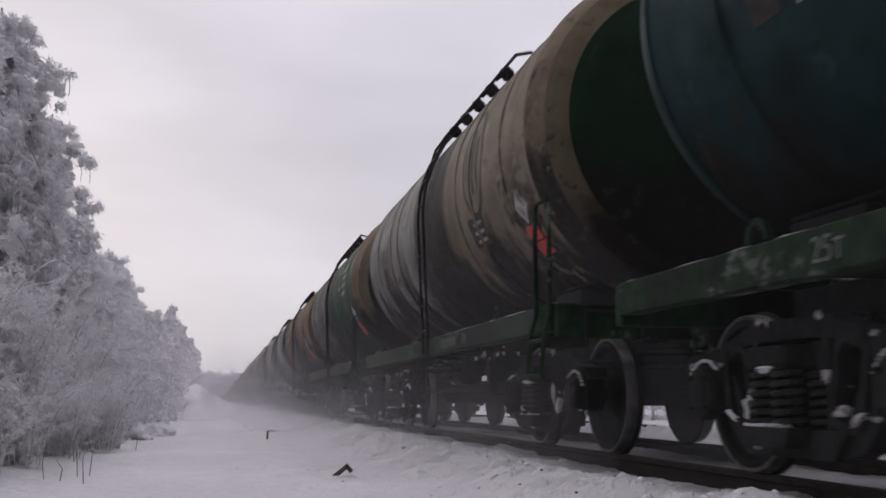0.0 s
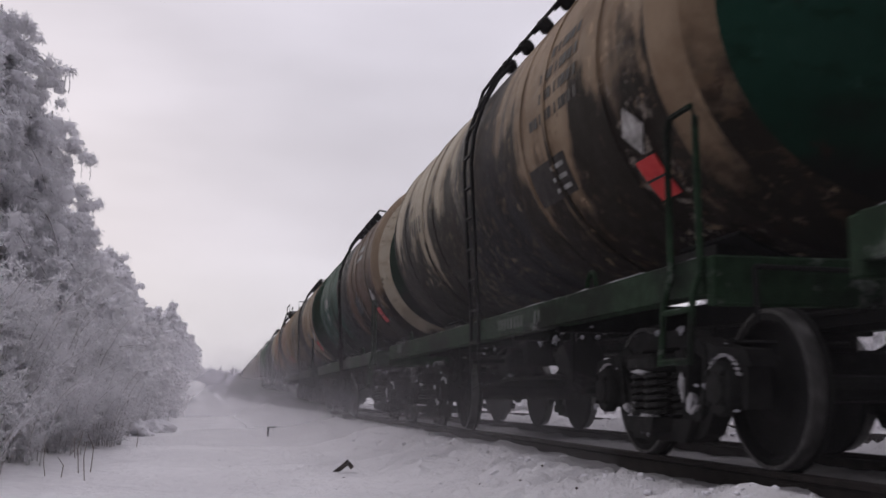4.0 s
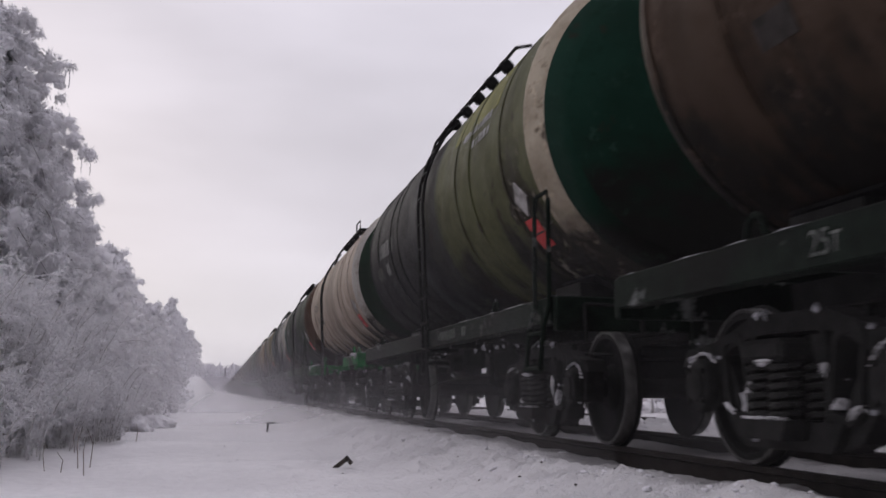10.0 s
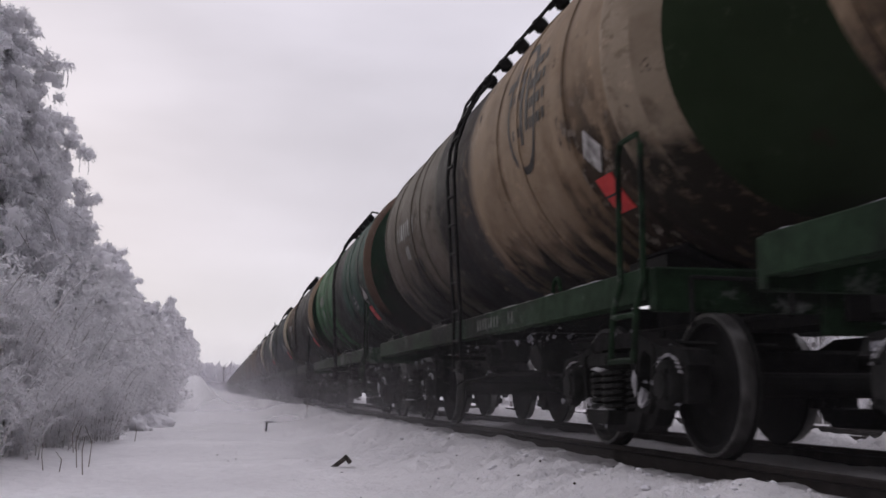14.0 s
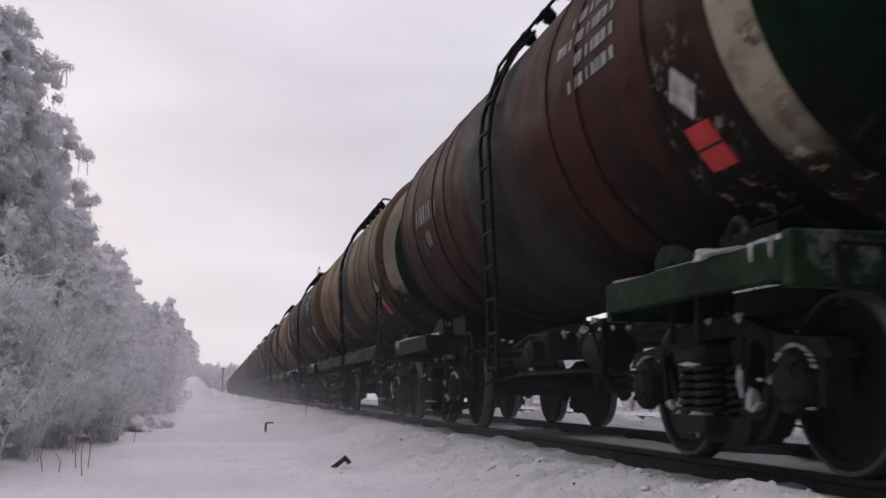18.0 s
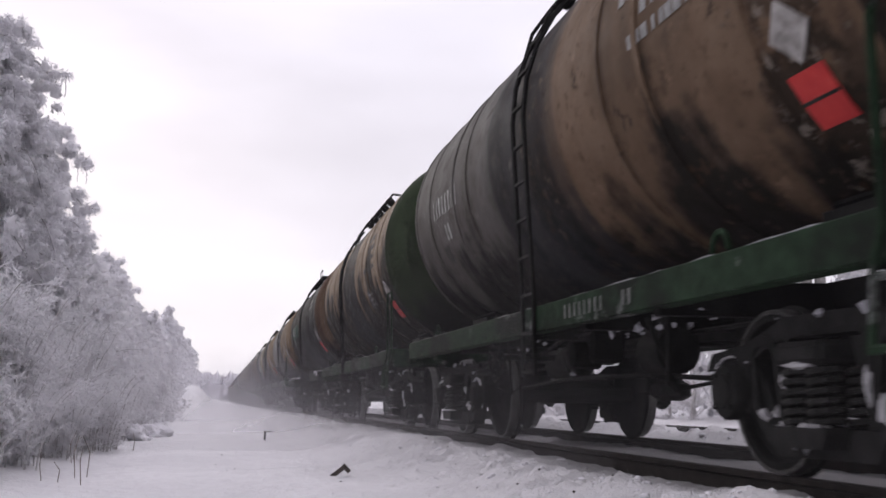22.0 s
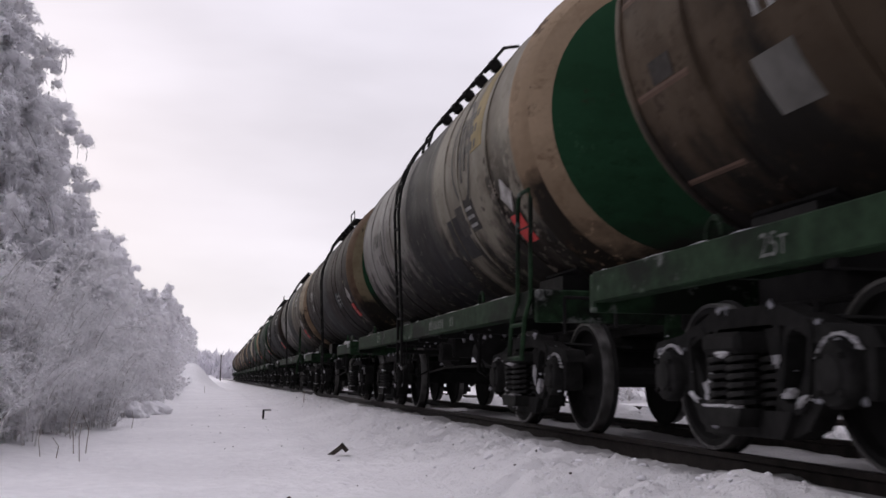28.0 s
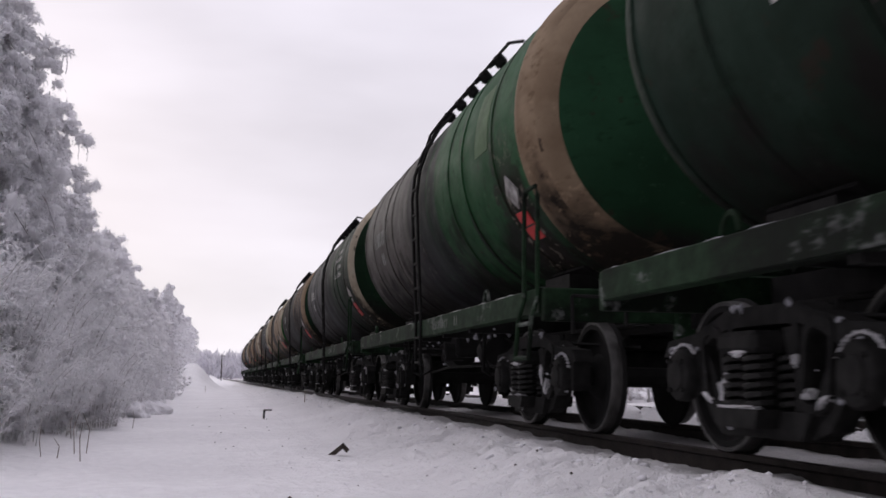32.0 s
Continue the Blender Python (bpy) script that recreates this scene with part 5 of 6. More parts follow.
def build_ground():
    xs = axis([(-400, -40, 40), (-40, -8, 2.0), (-8, -3, 0.5), (-3, 1.4, 0.08), (1.4, 3.0, 0.045), (3.0, 5.2, 0.09), (5.2, 7.2, 0.06), (7.2, 14, 0.35), (14, 40, 2.0), (40, 400, 40)])
    ys = axis([(-560, -40, 40), (-40, 2, 2.0), (2, 5, 0.25), (5, 13, 0.06), (13, 20, 0.12), (20, 40, 0.25), (40, 140, 1.5), (140, 900, 20), (900, 3000, 300)])
    X, Y = np.meshgrid(xs, ys)
    Z = ground_z(X, Y)
    near = (np.abs(X) < 16) & (Y > 3) & (Y < 60)
    add = np.zeros_like(Z)
    for i, j in zip(*np.nonzero(near)):
        add[i, j] = ground_rough(X[i, j], Y[i, j])
    Z = Z + add
    nx, ny = len(xs), len(ys)
    verts = np.stack([X, Y, Z], 2).reshape(-1, 3).tolist()
    idx = np.arange(nx * ny).reshape(ny, nx)
    faces = np.stack([idx[:-1, :-1], idx[:-1, 1:], idx[1:, 1:], idx[1:, :-1]], 2).reshape(-1, 4).tolist()
    me = bpy.data.meshes.new("ground")
    me.from_pydata(verts, [], faces)
    me.polygons.foreach_set("use_smooth", [True] * len(faces))
    me.materials.append(SNOW_GROUND)
    tagged(new("ground", me), "snow-covered ground beside the railway line", "ground", kind="structure")


def build_track(xc, name, z=0.0):
    line = new(name)
    tagged(line, "railway track half buried in snow", "railway track", kind="structure")
    line.location = (xc, 0, z)
    for s in (-1, 1):
        bm = bmesh.new()
        prof = [(-0.036, -0.004), (-0.03, 0.0), (0.03, 0.0), (0.036, -0.004), (0.036, -0.035), (0.01, -0.05), (0.01, -0.15), (0.07, -0.17), (0.07, -0.18),
                (-0.07, -0.18), (-0.07, -0.17), (-0.01, -0.15), (-0.01, -0.05), (-0.036, -0.035)]
        rows = []
        for y in (-600, -20, 60, 200, 900):
            rows.append([bm.verts.new((s * 0.797 + a, y, b)) for a, b in prof])
        for p, q in zip(rows, rows[1:]):
            for k in range(len(prof)):
                bm.faces.new((p[k], p[(k + 1) % len(prof)], q[(k + 1) % len(prof)], q[k]))
        bmesh.ops.recalc_face_normals(bm, faces=bm.faces)
        part("rail", bm, RAIL_TOP, line)
    bm = bmesh.new()
    box(bm, 0, 0, 0, 2.7, 0.25, 0.16, bev=0.02)
    sl = part("sleeper", bm, WOOD_DARK, line, "dark timber sleeper")
    sl.location = (0, 3, -0.262)
    for k in range(1, 90):
        again(sl, "sleeper", line, Matrix.Translation((0, 3 + k * 0.54, -0.262)))
    return line


# ------------------------------------------------------------------ trees
def spindle(verts, faces, p, d, ln, r):
    """A small three-sided tuft, pointed at both ends."""
    d = d.normalized()
    u = d.cross(Vector((0.3, 0.5, 0.8))).normalized()
    w = d.cross(u)
    n = len(verts)
    verts.append(p)
    for k in range(3):
        a = 2.094 * k
        verts.append(p + d * ln * 0.45 + (u * math.cos(a) + w * math.sin(a)) * r)
    verts.append(p + d * ln)
    for k in range(3):
        a, b = n + 1 + k, n + 1 + (k + 1) % 3
        faces.append((n, a, b))
        faces.append((n + 4, b, a))


def clot(verts, faces, rs, c, r, tuft, fringe, droop):
    """A bough end thick with frost: a rounded ragged head with a fringe of furred twigs hanging off it."""
    n = len(verts)
    sh = Vector((rs.uniform(0, 90), rs.uniform(0, 90), 0))
    sx, sy, sz = rs.uniform(0.6, 1.05), rs.uniform(0.6, 1.05), rs.uniform(0.5, 1.0)
    for p in HEAD_POINTS:
        w = r * (0.62 + 0.6 * noise.noise(p * 2.1 + sh))
        verts.append(c + Vector((p.x * sx, p.y * sy, p.z * sz)) * w)
    faces.extend(tuple(n + i for i in f) for f in HEAD_FACES)
    for k in range(fringe):
        a, th = rs.uniform(0, 6.283), rs.uniform(0.0, 2.2)
        d = Vector((math.cos(a) * math.sin(th), math.sin(a) * math.sin(th), math.cos(th)))
        p = c + Vector((d.x * sx, d.y * sy, d.z * sz)) * r * rs.uniform(0.45, 0.85)
        g = d * 0.9 + Vector((rs.gauss(0, 0.3), rs.gauss(0, 0.3), -droop * 1.5 * math.sin(min(th, 1.57)) + rs.gauss(0, 0.2)))
        spindle(verts, faces, p, g, tuft * rs.uniform(0.5, 1.3), tuft * rs.uniform(0.055, 0.105))
    if rs.random() < 0.35 * droop:
        # a hanging string of furred twigs
        p = c + Vector((rs.gauss(0, r * 0.4), rs.gauss(0, r * 0.4), -0.5 * r))
        for k in range(6):
            g = Vector((rs.gauss(0, 0.3), rs.gauss(0, 0.3), -1))
            spindle(verts, faces, p, g, tuft * 0.9, tuft * 0.13)
            p = p + g.normalized() * tuft * 0.5


def head_template():
    bm = bmesh.new()
    bmesh.ops.create_icosphere(bm, subdivisions=2, radius=1.0)
    bm.verts.index_update()
    pts, fcs = [v.co.copy() for v in bm.verts], [tuple(v.index for v in f.verts) for f in bm.faces]
    bm.free()
    return pts, fcs


HEAD_POINTS, HEAD_FACES = head_template()


def tree_mesh(seed, height, spread, twigs, droop, tuft, base=0.12, fringe=40):
    """A trunk with limbs, and a crown of frosted twigs on it. Returns trunk bmesh and crown mesh."""
    rs = random.Random(seed)
    bm = bmesh.new()
    lean = Vector((rs.uniform(-0.06, 0.12), rs.uniform(-0.06, 0.06), 1))
    r0 = 0.016 * height + 0.02
    spine = [Vector((lean.x * t * height + 0.1 * math.sin(t * 5 + seed), lean.y * t * height + 0.08 * math.cos(t * 4 + seed), t * height * 0.94)) for t in np.linspace(0, 1, 8)]
    spine[0].x = spine[0].y = 0
    spine[0].z = -0.4
    tube(bm, spine, [r0 * (1 - 0.85 * t) for t in np.linspace(0, 1, 8)], 7)
    verts, faces = [], []
    limbs = []
    n_l = int(15 + height * 2.6)
    for k in range(n_l):
        t = base + (0.98 - base) * (k + rs.random()) / n_l
        i = min(int(t * 7), 6)
        p = spine[i].lerp(spine[i + 1], t * 7 - i)
        a = k * 2.4 + rs.uniform(-0.5, 0.5)
        reach = spread * (1.0 - 0.72 * t ** 1.6) * rs.uniform(0.6, 1.15)
        up = rs.uniform(0.35, 0.8) * (1 - 0.3 * droop)
        q = [p + Vector((math.cos(a) * reach * f, math.sin(a) * reach * f, reach * (up * f - droop * 0.9 * f * f * f))) for f in (0, 0.3, 0.6, 0.85, 1.0)]
        tube(bm, q, [r0 * 0.3 * (1 - 0.6 * t), r0 * 0.22 * (1 - 0.6 * t), r0 * 0.14, r0 * 0.09, 0.004], 4)
        limbs.append(q)
    per = max(3, twigs // n_l)
    for q in limbs:
        reach = (q[-1] - q[0]).length
        for k in range(per):
            f = 4.0 * (0.16 + 0.84 * (k + rs.random()) / per) - 0.01
            i = min(int(f), 3)
            side = 0.07 * reach + 0.1
            c = q[i].lerp(q[i + 1], f - i) + Vector((rs.gauss(0, side), rs.gauss(0, side), rs.gauss(-0.12 * droop, 0.5 * side)))
            clot(verts, faces, rs, c, tuft * rs.uniform(0.9, 1.9), tuft, fringe, droop)
    me = bpy.data.meshes.new("crown")
    me.from_pydata([tuple(v) for v in verts], [], faces)
    return bm, me


def shrub_mesh(seed, height, stems):
    """Many thin arching stems with frosted side twigs. Returns the stems' bmesh and the frosted twigs' mesh."""
    rs = random.Random(seed)
    bm = bmesh.new()
    verts, faces = [], []

    def bar(p, q, r):
        d = (q - p).normalized()
        u = d.cross(Vector((0.3, 0.5, 0.8))).normalized()
        w = d.cross(u)
        n = len(verts)
        for c, rr in ((p, r), (q, r * 0.7)):
            for k in range(3):
                verts.append(c + (u * math.cos(2.094 * k) + w * math.sin(2.094 * k)) * rr)
        for k in range(3):
            m = (k + 1) % 3
            faces.append((n + k, n + m, n + 3 + m, n + 3 + k))

    for k in range(stems):
        a = rs.uniform(0, 2 * math.pi)
        root = Vector((math.cos(a), math.sin(a), 0)) * rs.uniform(0, 0.5)
        h = height * rs.uniform(0.45, 1.0)
        out = Vector((math.cos(a), math.sin(a), 0)) * h * rs.uniform(0.05, 0.42) + Vector((rs.gauss(0, 0.12), rs.gauss(0, 0.12), 0))
        pts = [root + out * f ** 1.6 + Vector((0, 0, h * (1.15 * f - 0.25 * f ** 3) - 0.1)) for f in np.linspace(0, 1, 7)]
        tube(bm, pts, [0.011, 0.010, 0.009, 0.008, 0.006, 0.005, 0.003], 4)
        for j in range(11):
            f = 0.7 + 5.2 * (j + rs.random()) / 11
            i = min(int(f), 5)
            p = pts[i].lerp(pts[i + 1], f - i)
            d = ((pts[i + 1] - pts[i]).normalized() * 0.7 + Vector((rs.gauss(0, 0.6), rs.gauss(0, 0.6), rs.uniform(-0.2, 0.5)))).normalized()
            ln = height * rs.uniform(0.08, 0.2)
            for g in range(4):
                d2 = (d + Vector((rs.gauss(0, 0.15), rs.gauss(0, 0.15), -0.16 * g))).normalized()
                q = p + d2 * ln / 4
                bar(p, q, rs.uniform(0.004, 0.008))
                for e in range(4):
                    spindle(verts, faces, p.lerp(q, rs.random()), d2 + Vector((rs.gauss(0, 0.7), rs.gauss(0, 0.7), rs.gauss(0.05, 0.6))), rs.uniform(0.04, 0.11), rs.uniform(0.005, 0.010))
                p = q
    me = bpy.data.meshes.new("crown")
    me.from_pydata([tuple(v) for v in verts], [], faces)
    return bm, me


def build_tree_kinds():
    kinds = {}
    for nm, seed, h, sp, tw, dr, tf, fr in (("birch_a", 1, 8.6, 2.35, 560, 0.9, 0.13, 64), ("birch_b", 2, 7.4, 2.05, 520, 1.0, 0.125, 64), ("birch_c", 3, 9.6, 2.2, 600, 0.8, 0.13, 64),
                                           ("birch_e", 8, 8.2, 2.0, 300, 0.95, 0.19, 26), ("birch_d", 7, 9.0, 2.0, 190, 0.8, 0.25, 14),
                                           ("bush_near", 9, 2.2, 60, 0, 0, 0, 0), ("bush_near_b", 10, 1.5, 46, 0, 0, 0, 0),
                                           ("bush_a", 4, 3.0, 1.2, 150, 0.35, 0.1, 34), ("bush_b", 5, 2.2, 1.1, 130, 0.25, 0.09, 34), ("bush_c", 6, 1.3, 0.85, 90, 0.2, 0.07, 34)):
        bm, me = shrub_mesh(seed, h, sp) if tw == 0 else tree_mesh(seed, h, sp, tw, dr, tf, 0.16 if nm.startswith("birch") else 0.05, fr)
        birch = nm.startswith("birch")
        t = new("birch_tree" if birch else "shrub")
        part("trunk" if birch else "branching_stem", bm, BARK if birch else RIMED, t)
        me.materials.append(FROST if birch else FROST_SHRUB)
        me.polygons.foreach_set("use_smooth", [True] * len(me.polygons))
        c = new("crown", me)
        c.parent = t
        tagged(t, "birch tree thick with white hoar frost" if birch else "bare shrub furred with hoar frost", "tree" if birch else "shrub", "frosted trees along the line" if birch else "frosted shrubs along the line")
        kinds[nm] = t
    return kinds


def plant(kinds):
    rs = random.Random(11)
    used = set()

    def put(nm, x, y, s=1.0):
        z = float(ground_z(np.array(x), np.array(y)))
        m = pose(x, y, z - 0.02, 0, 0, rs.uniform(0, 360))
        t = kinds[nm]
        if nm in used:
            t = copy_thing(kinds[nm], m)
        used.add(nm)
        t.matrix_basis = m @ Matrix.Diagonal((s, s, s * rs.uniform(0.92, 1.08), 1))
    # near wall of birches and shrubs on the left
    y = 16.0
    put("birch_c", -6.62, 20.6, 1.25)
    put("birch_a", -7.2, 18.2, 1.3)
    put("birch_c", -6.35, 23.4, 1.06)
    put("birch_b", -4.6, 22.0, 1.22)
    put("birch_b", -4.75, 26.8, 0.78)
    put("birch_b", -4.9, 30.5, 0.85)
    while y < 34:
        put(rs.choice(("birch_a", "birch_b", "birch_c")), rs.uniform(-5.9, -5.0), y, rs.uniform(0.92, 1.08))
        y += rs.uniform(2.0, 3.0)
    while y < 75:
        put("birch_e", rs.uniform(-6.2, -5.0), y, rs.uniform(0.85, 1.0))
        y += rs.uniform(2.4, 3.4)
    while y < 100:
        put("birch_d", rs.uniform(-6.4, -5.4), y, rs.uniform(0.7, 0.85))
        y += rs.uniform(3.0, 4.5)
    while y < 190:
        put("birch_d", rs.uniform(-5.6, -4.4), y, rs.uniform(0.9, 1.15))
        y += rs.uniform(4.0, 6.0)
    y = 12.5
    while y < 47:
        put("bush_near" if y < 22 else rs.choice(("bush_a", "bush_b")), rs.uniform(-3.2, -2.6), y, rs.uniform(0.85, 1.2))
        y += rs.uniform(1.1, 1.8)
    y = 14.0
    while y < 50:
        put("bush_near_b" if y < 24 else rs.choice(("bush_c", "bush_b", "bush_c")), rs.uniform(-2.2, -1.8), y, rs.uniform(0.55, 1.0))
        y += rs.uniform(1.0, 2.2)
    for x, y, q in ((-2.75, 9.3, 0.9), (-3.3, 9.9, 1.15), (-2.45, 10.4, 0.7), (-3.0, 11.2, 1.0), (-2.35, 12.0, 0.75), (-3.7, 11.6, 1.3), (-2.7, 13.0, 0.95), (-2.15, 13.6, 0.6), (-2.3, 15.2, 0.75)):
        put("bush_near" if q > 0.8 else "bush_near_b", x, y, q if q > 0.8 else q * 1.3)
        put("bush_near", x - 0.7, y + 0.5, q * 1.15)
    # growth behind the second track
    y = 14.0
    while y < 46:
        put(rs.choice(("bush_a", "bush_b")), rs.uniform(11.8, 13.2), y, rs.uniform(0.8, 1.2))
        y += rs.uniform(0.9, 1.5)
    y = 14.0
    while y < 80:
        put(rs.choice(("bush_a", "bush_b", "birch_e")), rs.uniform(13.0, 16.5), y, rs.uniform(0.8, 1.2))
        y += rs.uniform(1.6, 3.0)


# ------------------------------------------------------------------ small things
def level(x, y):
    return float(ground_z(np.array(x), np.array(y)))


def lump_mesh(rs, r, squash=0.7, cuts=2, rough=0.45):
    bm = bmesh.new()
    bmesh.ops.create_icosphere(bm, subdivisions=cuts, radius=r)
    sh = Vector((rs.uniform(0, 50), rs.uniform(0, 50), 0))
    for v in bm.verts:
        n = noise.noise(v.co * (1.6 / r) + sh) + 0.5 * noise.noise(v.co * (3.4 / r) + sh)
        v.co *= 1 + rough * n
        v.co.z *= squash
    return bm


def build_small_things():
    rs = random.Random(5)
    # dark board sticking out of the snow
    x, y = 1.24, 10.25
    z = level(x, y)
    bm = bmesh.new()
    prism(bm, [(-0.05, -0.016), (0.05, -0.016), (0.05, 0.02), (-0.05, 0.02)], -0.02, 0.075)
    bmesh.ops.rotate(bm, verts=bm.verts, cent=(0, 0, 0), matrix=Matrix.Rotation(radians(48), 3, "Y"))
    part_a = new("broken_board")
    part("plank", bm, WOOD_DARK, part_a)
    bm = bmesh.new()
    prism(bm, [(-0.05, -0.026), (0.05, -0.026), (0.05, 0.018), (-0.05, 0.018)], -0.17, 0.015)
    bmesh.ops.rotate(bm, verts=bm.verts, cent=(0, 0, 0), matrix=Matrix.Rotation(radians(-38), 3, "Y"))
    part("plank", bm, WOOD_DARK, part_a)
    part_a.matrix_basis = pose(x, y, z + 0.125, 0, 0, -10)
    tagged(part_a, "dark broken board sticking out of the snow", "board")
    # short stub with a snow-covered arm
    x, y = 0.94, 21.0
    st = new("metal_stub")
    bm = bmesh.new()
    tube(bm, [(0, 0, -0.1), (0, 0, 0.16)], 0.022, 7)
    part("post", bm, STEEL_DARK, st)
    bm = bmesh.new()
    tube(bm, [(-0.02, 0, 0.15), (0.15, 0, 0.165)], 0.014, 6)
    part("arm", bm, STEEL_DARK, st)
    st.matrix_basis = pose(x, y, level(x, y), 0, 4, 0)
    tagged(st, "short dark metal stub standing in the snow", "stub")
    # thin stake, and a far one
    for x, y, h in ((2.2, 26.5, 0.34), (-0.55, 52.0, 0.3)):
        bm = bmesh.new()
        tube(bm, [(0, 0, -0.1), (0.01, 0, h)], [0.014, 0.009], 6)
        o = part("stake", bm, TREE_STALK, None)
        o.location = (x, y, level(x, y))
        tagged(o, "thin wooden stake standing in the snow", "stake")
    # dry stalks by the shrubs
    for k in range(9):
        x, y = rs.uniform(-1.9, -1.2), rs.uniform(9.5, 17.0)
        if k < 3:
            x, y = rs.uniform(-1.42, -1.22), rs.uniform(10.3, 11.0)
        bm = bmesh.new()
        h = rs.uniform(0.2, 0.5)
        tube(bm, [(0, 0, -0.05), (rs.uniform(-0.03, 0.03), 0, h * 0.6), (rs.uniform(-0.05, 0.05), rs.uniform(-0.05, 0.05), h)], [0.006, 0.005, 0.003], 4)
        o = part("dry_stalk", bm, TREE_STALK, None)
        o.location = (x, y, level(x, y))
        tagged(o, "dry brown weed stalk standing in the snow", "weed", "dry weeds by the shrubs")
    # snow heaps on the shrubs
    for x, y, r, q in ((-1.35, 22.5, 0.34, 0.9), (-1.2, 23.4, 0.26, 0.8), (-1.62, 21.4, 0.3, 1.0)):
        o = part("snow_mound", lump_mesh(rs, r * 0.95, q * 0.75, 4, 0.42), SNOW, None, smooth=True)
        o.location = (x, y, level(x, y) + r * q * 0.2)
        tagged(o, "rounded heap of snow lying by the shrubs", "snow heap", "snow heaps by the shrubs")
    # clods thrown up beside the rails: joined, nobody could count them
    verts, faces = [], []
    for k in range(2300):
        side = rs.random()
        y = 4.5 + 42 * rs.random() ** 1.7
        x = rs.gauss(2.4, 0.34) if side < 0.55 else rs.gauss(6.1, 0.55) if side < 0.85 else rs.uniform(-0.5, 2.2)
        if abs(x - RAIL_X) < 1.02:
            continue
        r = (0.008 + 0.024 * rs.random() ** 3) * (1.5 if 0.55 <= side < 0.85 else 1) * (0.5 if side >= 0.85 else 1)
        bm = lump_mesh(rs, r, rs.uniform(0.35, 0.6), 2 if r > 0.03 else 1)
        n = len(verts)
        zz = level(x, y) + ground_rough(x, y) - r * 0.1
        verts += [(v.co.x + x, v.co.y + y, v.co.z + zz) for v in bm.verts]
        bm.verts.index_update()
        faces += [tuple(n + v.index for v in f.verts) for f in bm.faces]
        bm.free()
    me = bpy.data.meshes.new("snow_clods")
    me.from_pydata(verts, [], faces)
    me.polygons.foreach_set("use_smooth", [True] * len(faces))
    me.materials.append(SNOW)
    tagged(new("snow_clods", me), "clods of ploughed snow beside the rails", "snow clods", kind="stuff")
    # dark crumbs on the snow
    verts, faces = [], []
    for k in range(130):
        y = 6 + 26 * rs.random() ** 1.5
        x = rs.uniform(-0.6, 2.5) if rs.random() < 0.6 else rs.gauss(2.4, 0.25)
        r = rs.uniform(0.003, 0.012)
        n = len(verts)
        zz = level(x, y) + ground_rough(x, y) + 0.004
        for d in ((r, 0, 0), (-r, 0, 0), (0, r, 0), (0, -r, 0), (0, 0, r), (0, 0, -r)):
            verts.append((x + d[0] * rs.uniform(0.6, 2.0), y + d[1], zz + d[2]))
        faces += [(n + a, n + b, n + c) for a, b, c in ((0, 2, 4), (2, 1, 4), (1, 3, 4), (3, 0, 4), (2, 0, 5), (1, 2, 5), (3, 1, 5), (0, 3, 5))]
    me = bpy.data.meshes.new("dark_crumbs")
    me.from_pydata(verts, [], faces)
    me.materials.append(WOOD_DARK)
    tagged(new("dark_crumbs", me), "dark crumbs of bark and ballast on the snow", "crumbs", kind="stuff")
    # poles
    pole = new("concrete_pole")
    for dx in (0, 0.32):
        bm = bmesh.new()
        tube(bm, [(dx, 0, -0.5), (dx * 0.8, 0, 8.5)], [0.12, 0.085], 10)
        part("shaft", bm, CONCRETE, pole, smooth=True)
    bm = bmesh.new()
    box(bm, 0.14, 0, 7.6, 1.6, 0.08, 0.1, bev=0.01)
    part("crossarm", bm, WOOD_DARK, pole)
    pole.location = (11.2, 17.9, level(11.2, 17.9))
    tagged(pole, "twin grey concrete line pole behind the tracks", "pole")
    far = new("line_pole")
    bm = bmesh.new()
    tube(bm, [(0, 0, -0.5), (0.05, 0, 7.4)], [0.2, 0.15], 8)
    part("shaft", bm, WOOD_DARK, far)
    bm = bmesh.new()
    box(bm, 0.35, 0, 7.0, 1.3, 0.14, 0.16, bev=0.01)
    part("crossarm", bm, WOOD_DARK, far)
    far.location = (1.1, 300, level(1.1, 300))
    tagged(far, "dark wooden line pole far along the railway", "pole")
    # far woods across the end of the line
    verts, faces = [], []
    for k in range(5200):
        x = rs.uniform(-90, 160)
        y = rs.uniform(430, 520)
        h = rs.uniform(6, 11) + 2.5 * noise.noise(Vector((x * 0.06, y * 0.05, 0)))
        for j in range(3):
            p = Vector((x + rs.uniform(-1, 1), y, level(x, y) + h * rs.uniform(0.0, 0.8)))
            spindle(verts, faces, p, Vector((rs.uniform(-0.5, 0.5), 0, 1)), h * rs.uniform(0.25, 0.5), rs.uniform(0.4, 1.1))
    me = bpy.data.meshes.new("far_woods")
    me.from_pydata([tuple(v) for v in verts], [], faces)
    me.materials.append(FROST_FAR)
    tagged(new("far_woods", me), "distant frosted woods across the line", "woods", kind="stuff")


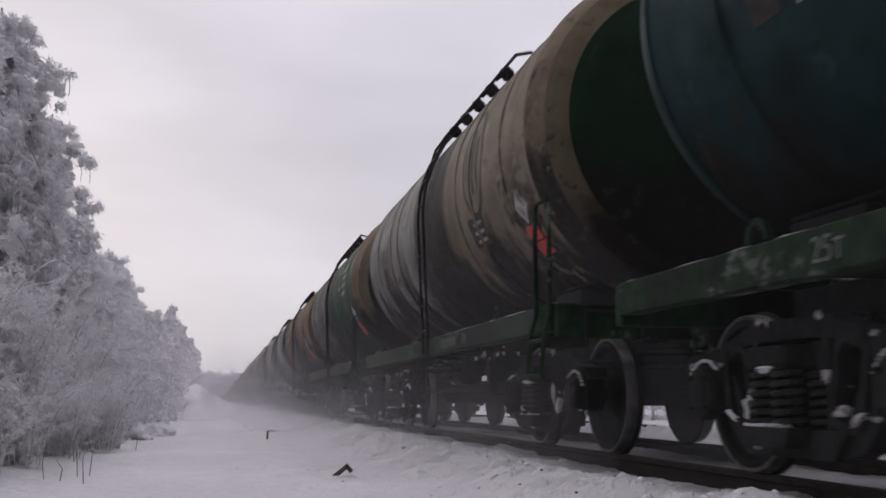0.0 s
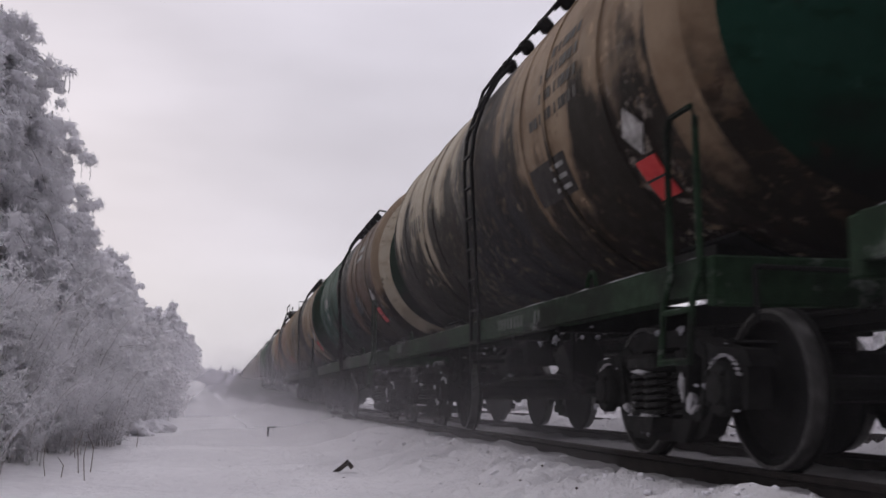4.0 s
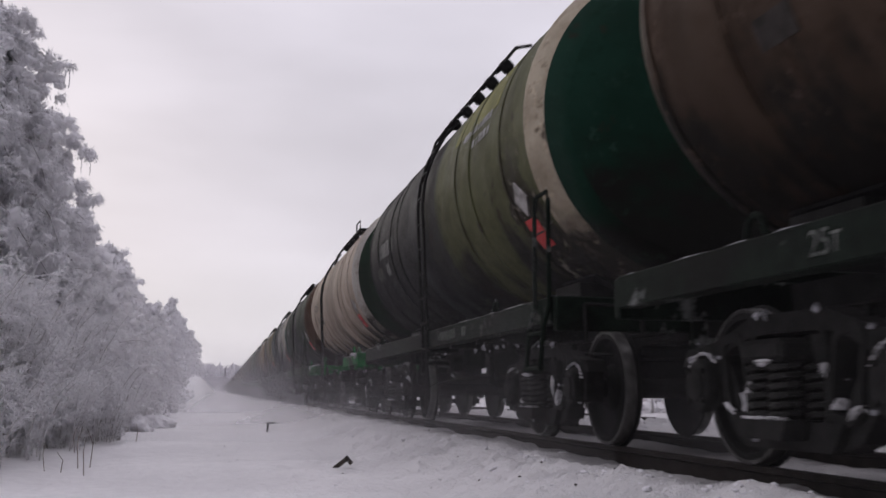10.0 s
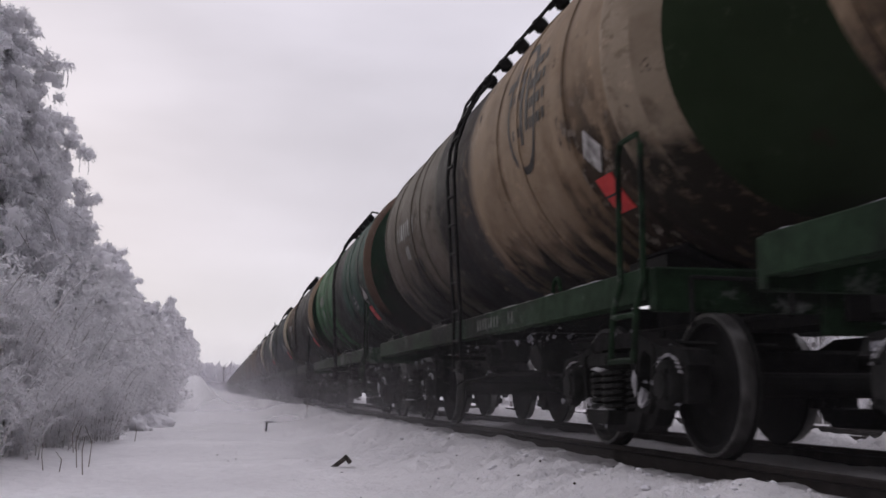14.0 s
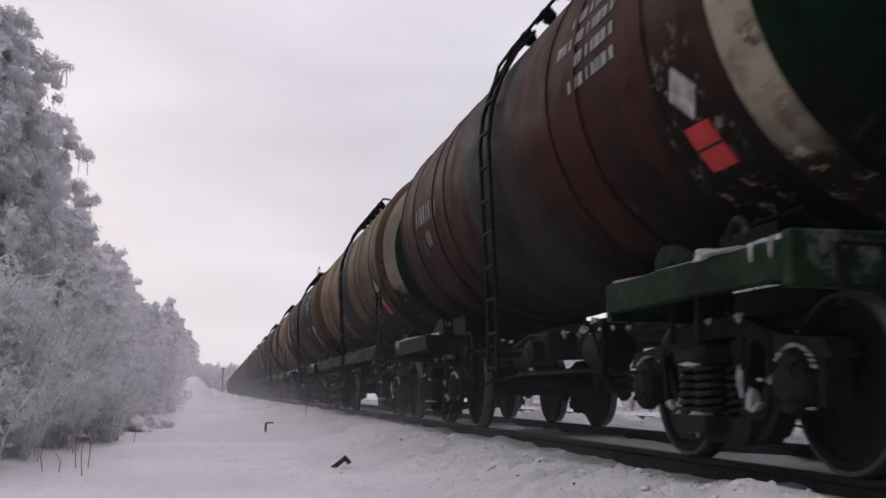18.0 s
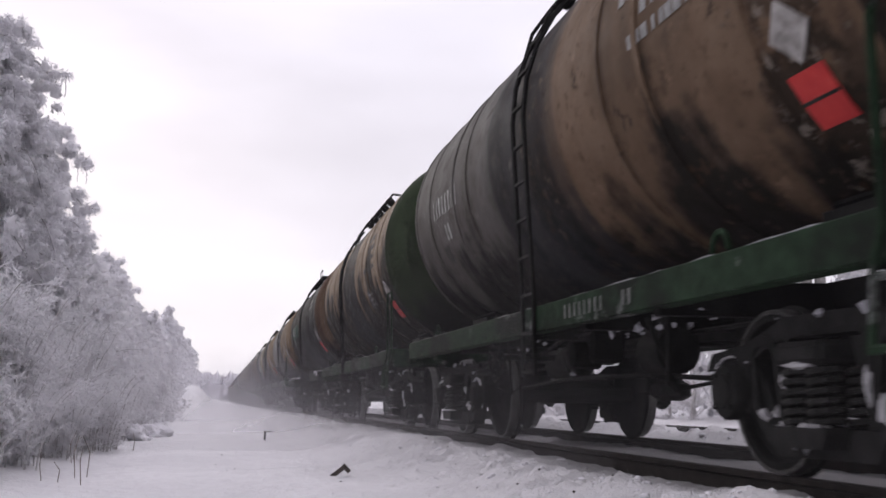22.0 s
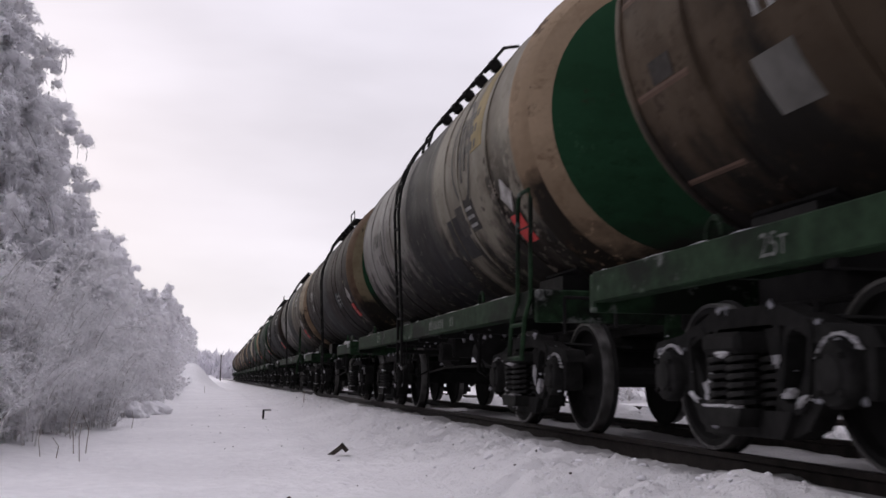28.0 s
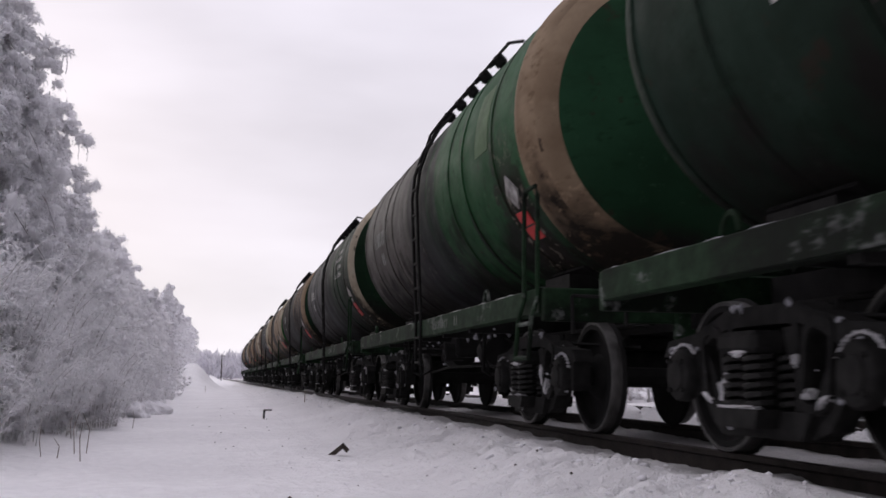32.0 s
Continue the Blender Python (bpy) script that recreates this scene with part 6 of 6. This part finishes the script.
# ------------------------------------------------------------------ snow dust and haze
def dust_material(name, dense):
    m = bpy.data.materials.new(name)
    m.use_nodes = True
    nt = m.node_tree
    nt.nodes.clear()
    out = nt.nodes.new("ShaderNodeOutputMaterial")
    mix = nt.nodes.new("ShaderNodeMixShader")
    tr = nt.nodes.new("ShaderNodeBsdfTransparent")
    df = nt.nodes.new("ShaderNodeBsdfDiffuse")
    df.inputs[0].default_value = (0.95, 0.93, 0.96, 1)
    raw, v = coords(nt, (1, 1, 1), 11.0)
    sep = nt.nodes.new("ShaderNodeSeparateXYZ")
    nt.links.new(raw, sep.inputs[0])
    # thin towards the edges of each veil (it spans -1 to 1 across, 0 to 1 up)
    fx = ranged(nt, calc(nt, "ABSOLUTE", sep.outputs[0]), 0.35, 1.0, 1, 0)
    fz = ranged(nt, sep.outputs[2], 0.12, 1.0, 1, 0)
    n = ranged(nt, noise_of(nt, v, 1.8, 4, 0.6), 0.3, 0.7, 0.35, 1.0)
    f = calc(nt, "MULTIPLY", calc(nt, "MULTIPLY", fx, calc(nt, "MULTIPLY", fz, fz)), calc(nt, "MULTIPLY", n, dense))
    nt.links.new(f, mix.inputs[0])
    nt.links.new(tr.outputs[0], mix.inputs[1])
    nt.links.new(df.outputs[0], mix.inputs[2])
    nt.links.new(mix.outputs[0], out.inputs[0])
    return m


def build_dust():
    """Veils of powder snow that the train stirs up, and added near haze; they settle as time goes on."""
    mats = [dust_material("snow_dust_%d" % k, q) for k, q in enumerate((0.1, 0.17, 0.3, 0.42, 0.55, 0.62, 0.022))]
    veils = []
    # first three: faint haze sheets added to lift dark tones on the near wagons
    rows = [(3.4, 3.1, 3.4, 5.6, 6), (4.0, 8.0, 4.6, 6.0, 0), (4.6, 14.0, 4.4, 6.5, 0), (2.4, 11.5, 3.2, 1.6, 1), (2.2, 16.5, 3.6, 2.4, 2), (2.0, 25.0, 4.2, 3.6, 3), (1.8, 40.0, 5.0, 5.0, 4), (1.2, 66.0, 6.4, 6.6, 5)]
    for k, (x, y, w, h, q) in enumerate(rows):
        bm = bmesh.new()
        nx, nz = 12, 7
        g = [[bm.verts.new((-1 + 2 * i / nx, 0.25 * noise.noise(Vector((i * 0.4, j * 0.4, k * 3.0))), j / nz)) for i in range(nx + 1)] for j in range(nz + 1)]
        for j in range(nz):
            for i in range(nx):
                bm.faces.new((g[j][i], g[j][i + 1], g[j + 1][i + 1], g[j + 1][i]))
        o = part("snow_dust", bm, mats[q], None, smooth=True)
        o.scale = (w, 1.0, h)
        o.location = (x, y, -0.4)
        tagged(o, "thin veil of powder snow and haze by the train", "snow dust", kind="stuff")
        veils.append(o)
    return veils


# ------------------------------------------------------------------ motion
def motions():
    for k, o in enumerate(DUST):
        p, h = o.location.copy(), o.scale.z
        rows = [(0, 0.0), (1.5, 0.0), (3.5, 0.02), (6, 0.08), (9, 0.12), (13, 0.16), (18, 0.28), (20, 0.28), (22, 0.12), (23.5, 0.15), (25, 0.4), (26.5, 0.7), (28, 0.94), (32, 1.04)]
        walk(o, [(t, pose(p.x, p.y, p.z - f * h)) for t, f in rows])
    spin = {}
    for w in TRAIN:
        home = w.matrix_basis.translation.copy()
        walk(w, [(t, pose(home.x, home.y - s, 0)) for t, s in RUN])
    # every wheelset rolls with the train; alike axles share their keys
    ts = np.arange(0, 961) / 30.0
    tr, sr = [r[0] for r in RUN], [r[1] for r in RUN]
    for w in TRAIN:
        for o in w.children:
            if not o.name.startswith("wheelset"):
                continue
            y = round(o.location.y, 3)
            if y not in spin:
                walk(o, [(t, pose(0, y, 0.4785, math.degrees(np.interp(t, tr, sr) / 0.4785) % 360)) for t in ts])
                spin[y] = o.animation_data
            else:
                o.rotation_mode = "QUATERNION"
                o.animation_data_create()
                o.animation_data.action = spin[y].action
                o.animation_data.action_slot = spin[y].action_slot


# the words, made first of all: quick while the scene is empty
WORDS = {w: word_mesh(w, q) for w, q in (("25т", 0.17), ("ст.", 0.13), ("ГОРЬКИЙ", 0.19), ("АПЗ", 0.15))}
build_ground()
build_track(RAIL_X, "track_1")
build_track(RAIL_X + 4.1, "track_2", -0.08)
TRAIN = build_train()
plant(build_tree_kinds())
build_small_things()
DUST = build_dust()
motions()
